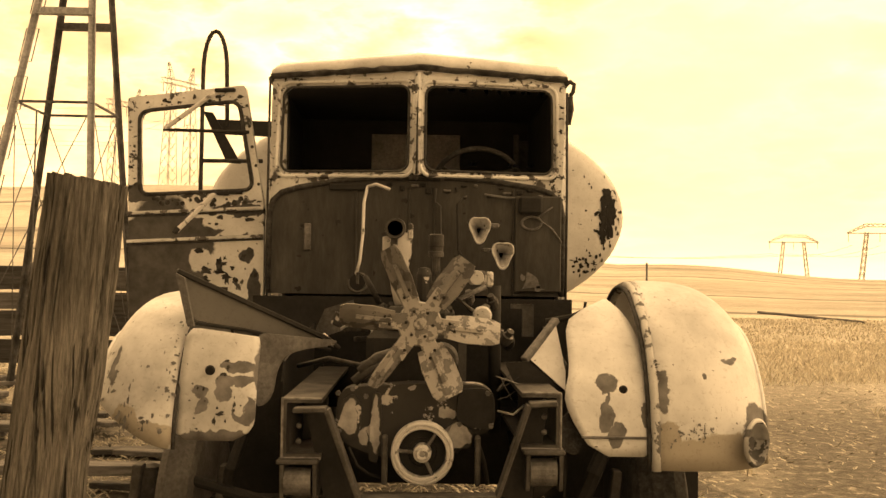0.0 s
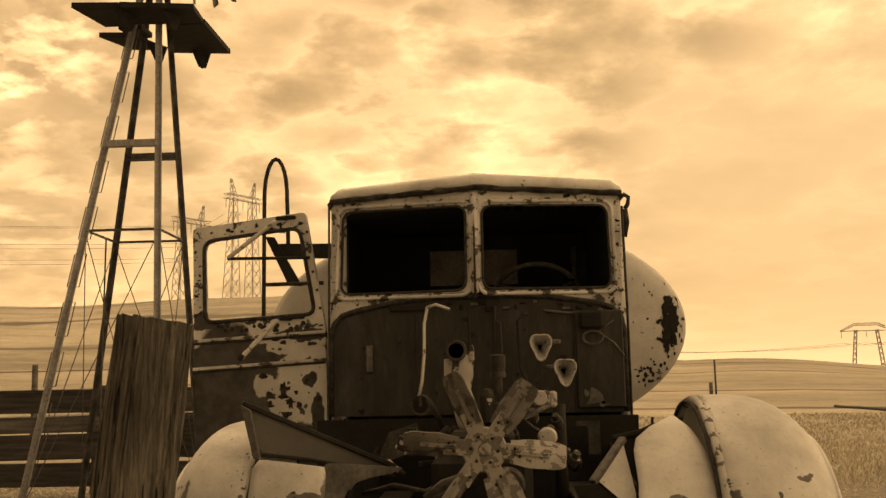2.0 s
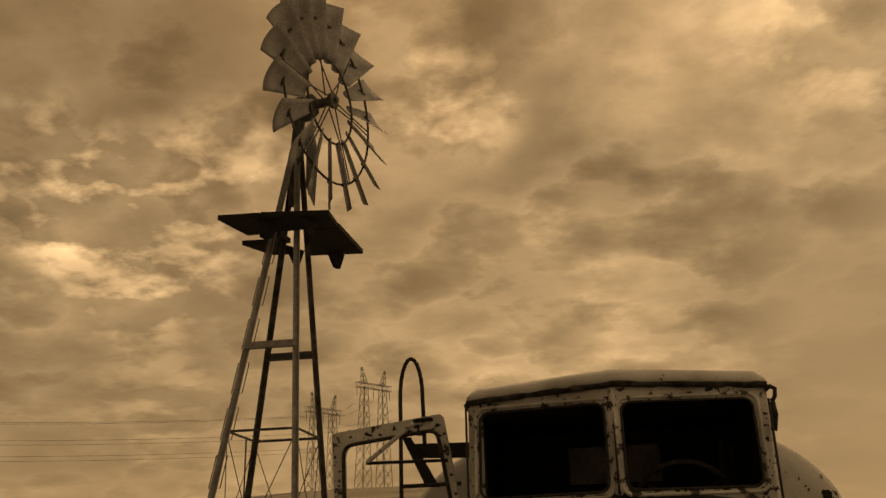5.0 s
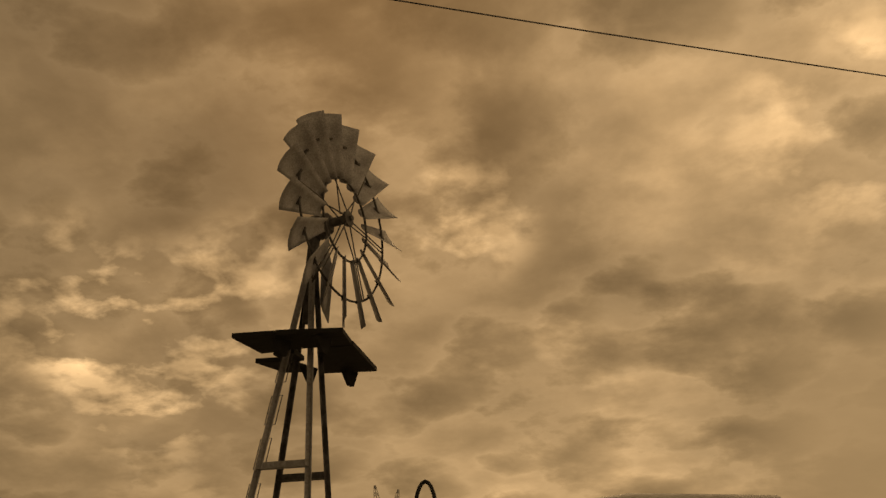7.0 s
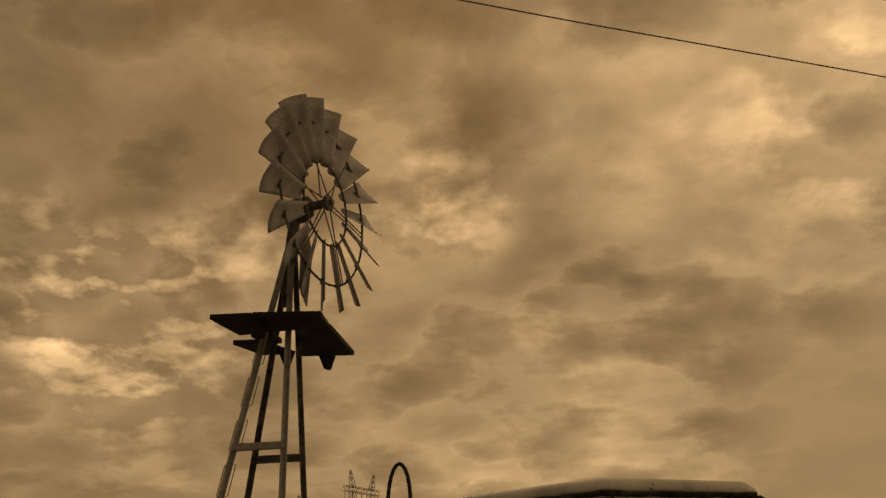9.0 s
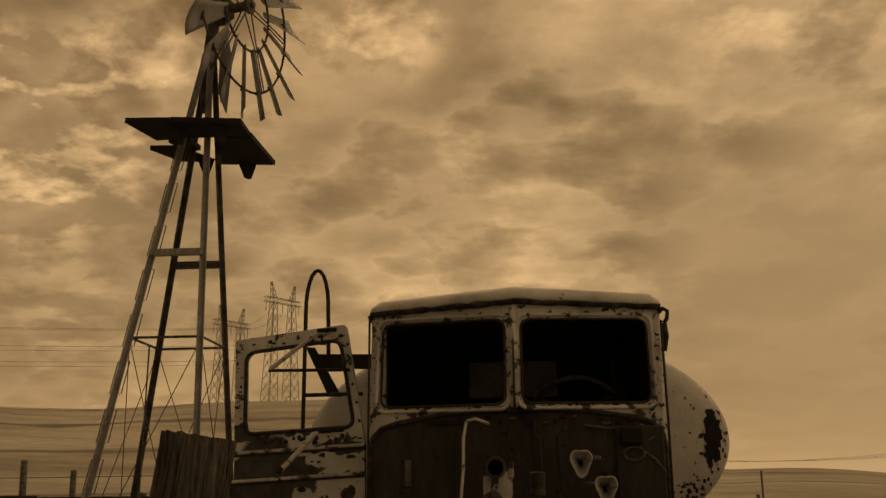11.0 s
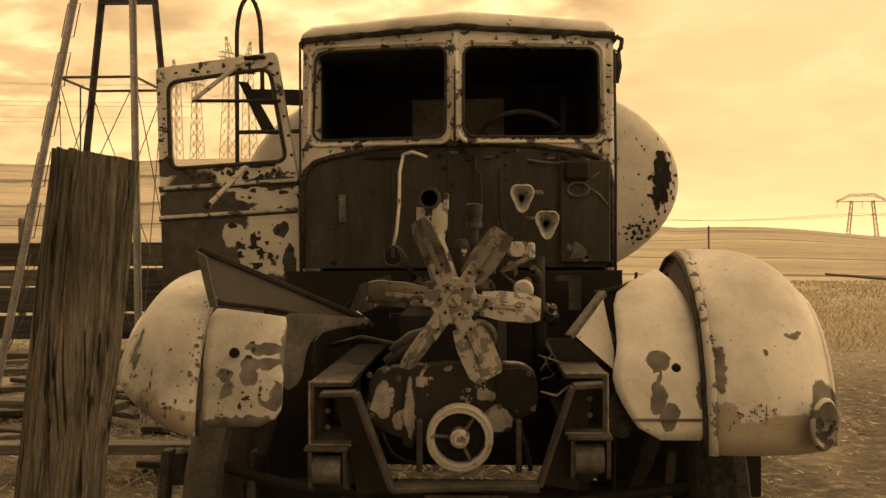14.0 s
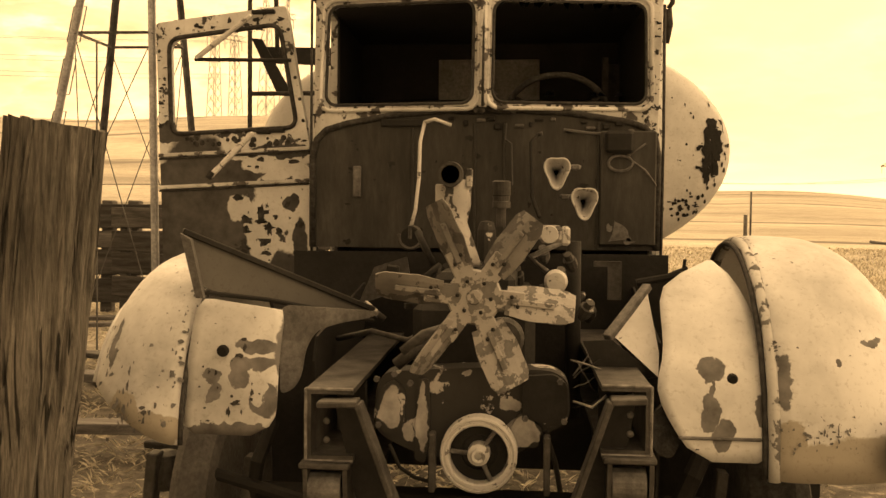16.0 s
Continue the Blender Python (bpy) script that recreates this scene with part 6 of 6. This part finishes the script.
for k in range(N_VANE):
    a = math.tau * (k + 0.5) / N_VANE
    m = Q @ Matrix.Rotation(a, 4, "Z")
    if vane is None:
        bm = B()
        rows = []
        for i in range(7):
            u = R_IN - 0.02 + (R_OUT - R_IN + 0.02) * i / 6
            half = 0.075 + 0.105 * i / 6
            row = []
            for j in range(7):
                s = -1 + 2 * j / 6
                tw = radians(33)
                row.append((u - 0.02 * s * s * (i == 6), half * s * math.cos(tw), -half * s * math.sin(tw) - 0.035 * (1 - s * s)))
            rows.append(row)
        sheet(bm, rows, 0.004)
        vane = mesh_object("vane", bm, M_vane, True)
        vane.parent = mill
        vane.matrix_parent_inverse = Matrix.Translation(-BASES[mill.name])
        vane.matrix_basis = m
        tagged(vane, "curved weathered sheet-steel vane")
    else:
        share("vane", vane, m, mill)
    bm = B()
    box(bm, (R_MID, 0, -0.03), (0.03, 0.09, 0.03), Matrix.Rotation(radians(-33), 3, "X"), 0.004)
    bm.transform(m)
    part("vane_clip", bm, M_galvdark, mill)
# folded tail sheet
bm = B()
td = Vector((0.25, 0.97, 0)).normalized()
plate(bm, soften([(0.0, -0.42), (0.0, -1.05), (0.16, -1.22), (0.22, -0.60), (0.12, -0.38)], 0.03), [], lambda u, v: HUB - WN * 0.12 + td * (u - 0.25) + Vector((0, 0, v)), 0.006, tuple(WN))
part("tail_sheet", bm, M_vane, mill, "folded weathered tail sheet")
bm = B()
tube(bm, [axis(5.6), HUB - WN * 0.12 + td * -0.2 + Vector((0, 0, -0.5)), HUB - WN * 0.2], 0.015, 6)
part("tail_bone", bm, M_galvdark, mill)


# ---------------------------------------------------------------- corral of boards at the left, fallen planks
def build_corral():
    y0 = 11.2
    cor = thing("board_fence", (-6.0, y0, 0.2), "low dark weathered board fence behind the windmill", "fence")
    for i, (z, h, mt) in enumerate(((1.29, 0.27, M_dkboard), (1.02, 0.19, M_board), (0.76, 0.29, M_dkboard), (0.44, 0.27, M_dkboard))):
        x = -11.5
        while x < -2.2:
            L_ = random.uniform(2.4, 3.2)
            bm = B()
            beam(bm, (x, y0 + random.uniform(-0.02, 0.02), z + random.uniform(-0.02, 0.02)), (x + L_ - 0.02, y0 + random.uniform(-0.02, 0.02), z + random.uniform(-0.03, 0.03)), 0.035, h, 0.006)
            part("board", bm, mt, cor)
            x += L_
    for x in (-11.5, -9.2, -7.0, -4.75, -4.45, -2.3):
        bm = B()
        beam(bm, (x, y0 + 0.09, 0.0), (x + 0.04, y0 + 0.09, 1.46), 0.13, 0.13, 0.012)
        part("post", bm, M_board, cor)
    for k, z in enumerate((1.28, 1.02, 0.78, 0.52)):
        bm = B()
        beam(bm, (-4.42, y0 - 0.5, z + 0.01 * k), (-3.1, y0 - 0.62, z - 0.02), 0.03, 0.215, 0.006)
        part("board", bm, M_dkboard if k else M_board, cor)
    for x in (-4.30, -3.3):
        bm = B()
        beam(bm, (x, y0 - 0.46, 0.1), (x + 0.02, y0 - 0.46, 1.38), 0.10, 0.09, 0.01)
        part("post", bm, M_dkboard, cor)


build_corral()


def fallen_plank(a, b, w, h, mt=M_board, label="grey weathered plank lying on dry ground"):
    bm = B()
    beam(bm, a, b, w, h, 0.006)
    tagged(mesh_object("fallen_plank", bm, mt), label, "plank", group="planks on the ground")


random.seed(11)
fallen_plank((-3.3, 5.9, 0.17), (-1.2, 6.1, 0.15), 0.16, 0.06)
fallen_plank((-7.6, 9.9, 0.30), (-4.3, 9.7, 0.28), 0.20, 0.07)
fallen_plank((-7.5, 8.7, 0.25), (-3.9, 8.9, 0.24), 0.10, 0.05)
fallen_plank((-5.9, 7.6, 0.22), (-2.7, 7.3, 0.19), 0.18, 0.06)
for i in range(46):
    x, y = random.uniform(-6.8, -1.7), random.uniform(5.0, 10.5)
    a = random.gauss(0, 0.35)
    L_ = random.uniform(0.5, 1.6)
    z = ground_height(x, y) + 0.035
    fallen_plank((x, y, z), (x + L_ * math.cos(a), y + L_ * math.sin(a), z + 0.01), random.uniform(0.06, 0.16), 0.04, M_board if i % 3 else M_dkboard)


# ---------------------------------------------------------------- wire fences and their posts
def fence_post(x, y, h, r, mt, lean=0.0, label="thin weathered fence post in dry grass"):
    bm = B()
    z = ground_height(x, y)
    tube(bm, [(x, y, z - 0.1), (x + lean * 0.5, y, z + h * 0.5), (x + lean, y, z + h)], [r, r * 0.96, r * 0.9], 8)
    tagged(mesh_object("fence_post", bm, mt, True), label, "fence post", group="fence posts")


for x, y, h, r, mt, lean in ((6.10, 28.6, 1.95, 0.03, M_galvdark, 0), (5.96, 28.6, 1.3, 0.06, M_board, 0), (3.30, 28.4, 0.85, 0.06, M_board, 0.02),
                             (-7.6, 14.0, 1.75, 0.055, M_board, -0.06), (-6.86, 14.0, 1.6, 0.05, M_board, -0.02), (-9.4, 14.0, 1.6, 0.05, M_board, 0.0),
                             (-4.2, 14.2, 1.6, 0.05, M_board, 0), (-2.0, 14.3, 1.6, 0.05, M_board, 0)):
    fence_post(x, y, h, r, mt, lean)


def strand(name, pts, r, label, category="wire"):
    bm = B()
    tube(bm, pts, r, 5)
    tagged(mesh_object(name, bm, M_wire, True), label, category)


def sag(a, b, drop, n=14):
    a, b = Vector(a), Vector(b)
    return [a.lerp(b, i / n) - Vector((0, 0, drop * 4 * (i / n) * (1 - i / n))) for i in range(n + 1)]


for z in (0.55, 1.05):
    strand("fence_wire", sag((-14, 14.0, z + 0.7), (-2.0, 14.3, z + 0.7), 0.05), 0.006, "thin fence wire between posts")
# a long low pipe across the far field
bm = B()
tube(bm, [(14.9 - 0.04 * k + 0.1 * math.sin(k), 34 + 1.5 * k, ground_height(14.9 - 0.04 * k, 34 + 1.5 * k) + 0.05) for k in range(8)], 0.06, 8)
tagged(mesh_object("irrigation_pipe", bm, M_dkboard, True), "long dark irrigation pipe lying in pale grass", "pipe")
# service cable overhead
c0, c1 = Vector((-4.266, 8.86, 10.0)), Vector((4.175, 13.209, 10.0))
d01 = (c1 - c0).normalized()
strand("overhead_cable", [c0 - d01 * 25, c0, c0.lerp(c1, 0.5) - Vector((0, 0, 0.03)), c1, c1 + d01 * 30], 0.011, "thin dark twisted overhead cable", "cable")
strand("overhead_cable", [c + Vector((0.62, -1.40, 0.0)) for c in (c0 - d01 * 25, c0, c1, c1 + d01 * 30)], 0.012, "thin dark overhead cable", "cable")


# ---------------------------------------------------------------- far pylons and lines
def lattice(bm, a, b, w0, w1, r, n):
    """A square lattice mast from a to b, narrowing from w0 to w1."""
    a, b = Vector(a), Vector(b)
    q = (b - a).to_track_quat("Z", "Y").to_matrix()
    cs = [(-1, -1), (1, -1), (1, 1), (-1, 1)]

    def corner(i, t):
        w = (w0 + (w1 - w0) * t) / 2
        return a.lerp(b, t) + q @ Vector((cs[i % 4][0] * w, cs[i % 4][1] * w, 0))
    for i in range(4):
        tube(bm, [corner(i, 0), corner(i, 1)], r, 4)
    for k in range(n):
        t0, t1 = k / n, (k + 1) / n
        for i in range(4):
            tube(bm, [corner(i, t0), corner(i + 1, t1)], r * 0.6, 4, caps=False)
            tube(bm, [corner(i + 1, t0), corner(i, t1)], r * 0.6, 4, caps=False)


def pylon_tall(base, h, yaw):
    p = thing("power_pylon", base, "tall pale lattice power pylon on a far hill", "pylon", group="power pylons")
    rot = Matrix.Translation(base) @ Matrix.Rotation(radians(yaw), 4, "Z")
    for s in (-1, 1):
        bm = B()
        lattice(bm, (s * h * 0.115, 0, 0), (s * h * 0.10, 0, h * 0.84), h * 0.10, h * 0.045, h * 0.0027, 9)
        bm.transform(rot)
        part("mast", bm, M_pylon, p)
    bm = B()
    lattice(bm, (-h * 0.19, 0, h * 0.85), (h * 0.19, 0, h * 0.85), h * 0.04, h * 0.04, h * 0.0024, 8)
    bm.transform(rot)
    part("crossarm", bm, M_pylon, p)
    for s in (-1, 1):
        bm = B()
        lattice(bm, (s * h * 0.10, 0, h * 0.86), (s * h * 0.13, 0, h), h * 0.04, h * 0.01, h * 0.0022, 3)
        bm.transform(rot)
        part("peak", bm, M_pylon, p)
    for s in (-0.18, 0.0, 0.18):
        bm = B()
        tube(bm, [(s * h, 0, h * 0.83), (s * h, 0, h * 0.75)], h * 0.003, 5)
        bm.transform(rot)
        part("insulator", bm, M_pylon, p)
    return rot


def pylon_portal(base, h, w, yaw):
    p = thing("power_pylon", base, "wide pale portal power pylon on the far plain", "pylon", group="power pylons")
    rot = Matrix.Translation(base) @ Matrix.Rotation(radians(yaw), 4, "Z")
    for s in (-1, 1):
        bm = B()
        lattice(bm, (s * w * 0.29, 0, 0), (s * w * 0.20, 0, h * 0.86), w * 0.07, w * 0.05, h * 0.006, 8)
        bm.transform(rot)
        part("mast", bm, M_pylon, p)
    bm = B()
    lattice(bm, (-w * 0.5, 0, h * 0.84), (-w * 0.22, 0, h * 0.97), w * 0.02, w * 0.05, h * 0.005, 4)
    lattice(bm, (-w * 0.22, 0, h * 0.97), (w * 0.22, 0, h * 0.97), w * 0.05, w * 0.05, h * 0.005, 6)
    lattice(bm, (w * 0.22, 0, h * 0.97), (w * 0.5, 0, h * 0.84), w * 0.05, w * 0.02, h * 0.005, 4)
    tube(bm, [(-w * 0.5, 0, h * 0.84), (w * 0.5, 0, h * 0.84)], h * 0.008, 5)
    bm.transform(rot)
    part("crossarm", bm, M_pylon, p)
    for s in (-0.48, 0, 0.48):
        bm = B()
        tube(bm, [(s * w, 0, h * 0.84), (s * w, 0, h * 0.70)], h * 0.006, 5)
        bm.transform(rot)
        part("insulator", bm, M_pylon, p)


PA, PB = (-109.5, 400), (-165, 500)
hA, hB = ground_height(*PA), ground_height(*PB)
pylon_tall((*PA, hA), 90 - hA, 57)
pylon_tall((*PB, hB), 100.5 - hB, 57)
pylon_portal((331, 900, ground_height(331, 900) - 0.5), 45, 45, -8)
pylon_portal((316, 690, ground_height(316, 690) - 0.5), 44, 45, -8)
for dz, off in ((0, -8), (0.5, 0), (-9, 8), (-11, 0), (-17, 9), (-19, -6)):
    strand("power_line", sag((PB[0] + off, PB[1], 88 + dz), (-520, 360, 93 + dz), 6), 0.075, "thin far power line against the sky")
    strand("power_line", sag((PA[0] + off, PA[1], 76 + dz * 0.5), (PB[0] + off, PB[1], 88 + dz * 0.5), 3), 0.06, "thin far power line against the sky")
for s in (-20, 0, 20):
    strand("power_line", sag((331 + s, 900, 31), (316 + s, 690, 31), 5), 0.11, "thin far power line over the plain")
    strand("power_line", sag((331 + s, 900, 31), (60 + s, 1150, 45), 9), 0.12, "thin far power line over the plain")


# ---------------------------------------------------------------- dry grass and straw
def build_grass(name, count, area, h0, h1, label, seed, test=None, blades=5, width=0.006):
    rnd = random.Random(seed)
    verts, faces = [], []
    made = 0
    while made < count:
        x, y = area(rnd)
        if test and not test(x, y):
            continue
        made += 1
        z = ground_height(x, y) - 0.01
        sc = max(1.0, math.hypot(x, y) / 9)
        for b in range(blades):
            a = rnd.uniform(0, math.tau)
            h = rnd.uniform(h0, h1)
            lean = rnd.uniform(0.1, 0.9) * h if h0 > 0.02 else rnd.uniform(0.03, 0.10)
            w = width * sc * rnd.uniform(0.6, 1.4)
            bx, by = x + rnd.gauss(0, 0.05 * sc), y + rnd.gauss(0, 0.05 * sc)
            dx, dy = math.cos(a), math.sin(a)
            i = len(verts)
            verts += [(bx - dy * w, by + dx * w, z), (bx + dy * w, by - dx * w, z), (bx + dx * lean * 0.4 + dy * w * 0.7, by + dy * lean * 0.4 - dx * w * 0.7, z + h * 0.7), (bx + dx * lean, by + dy * lean, z + h)]
            faces += [(i, i + 1, i + 2), (i, i + 2, i + 3)]
    me = bpy.data.meshes.new(name)
    me.from_pydata(verts, [], faces)
    me.materials.append(M_straw)
    tagged(new(name, me), label, "grass", kind="stuff")


def off_track(x, y):
    return y > 13.0 or not (-0.8 < x - (0.28 * y + 1.1) < 1.5)


build_grass("dry_grass", 9000, lambda r: (r.uniform(2.0, 22), 7 + 30 * r.random() ** 1.3), 0.03, 0.11, "pale short dry grass", 3, off_track)
build_grass("tall_grass", 6000, lambda r: (r.uniform(4.0, 18), 7.8 + 14 * r.random()), 0.03, 0.13, "pale dry grass standing in soft low tufts", 8,
            lambda x, y: x - (0.28 * y + 1.1) > 1.6 + 2.2 * noise.noise((x * 0.45, y * 0.45, 5.0)) or y > 13.0 + 3.0 * noise.noise((x * 0.5, y * 0.3, 9.0)), 6, 0.004)
build_grass("straw_litter", 8000, lambda r: (r.uniform(-9, 1.6), r.uniform(4.8, 13)), 0.008, 0.05, "short pale dry straw scattered over the earth", 4, None, 5, 0.002)
build_grass("track_litter", 1100, lambda r: (r.uniform(1.2, 6.5), r.uniform(4.8, 14)), 0.006, 0.03, "flattened straw on the trodden track", 6, None, 4, 0.006)
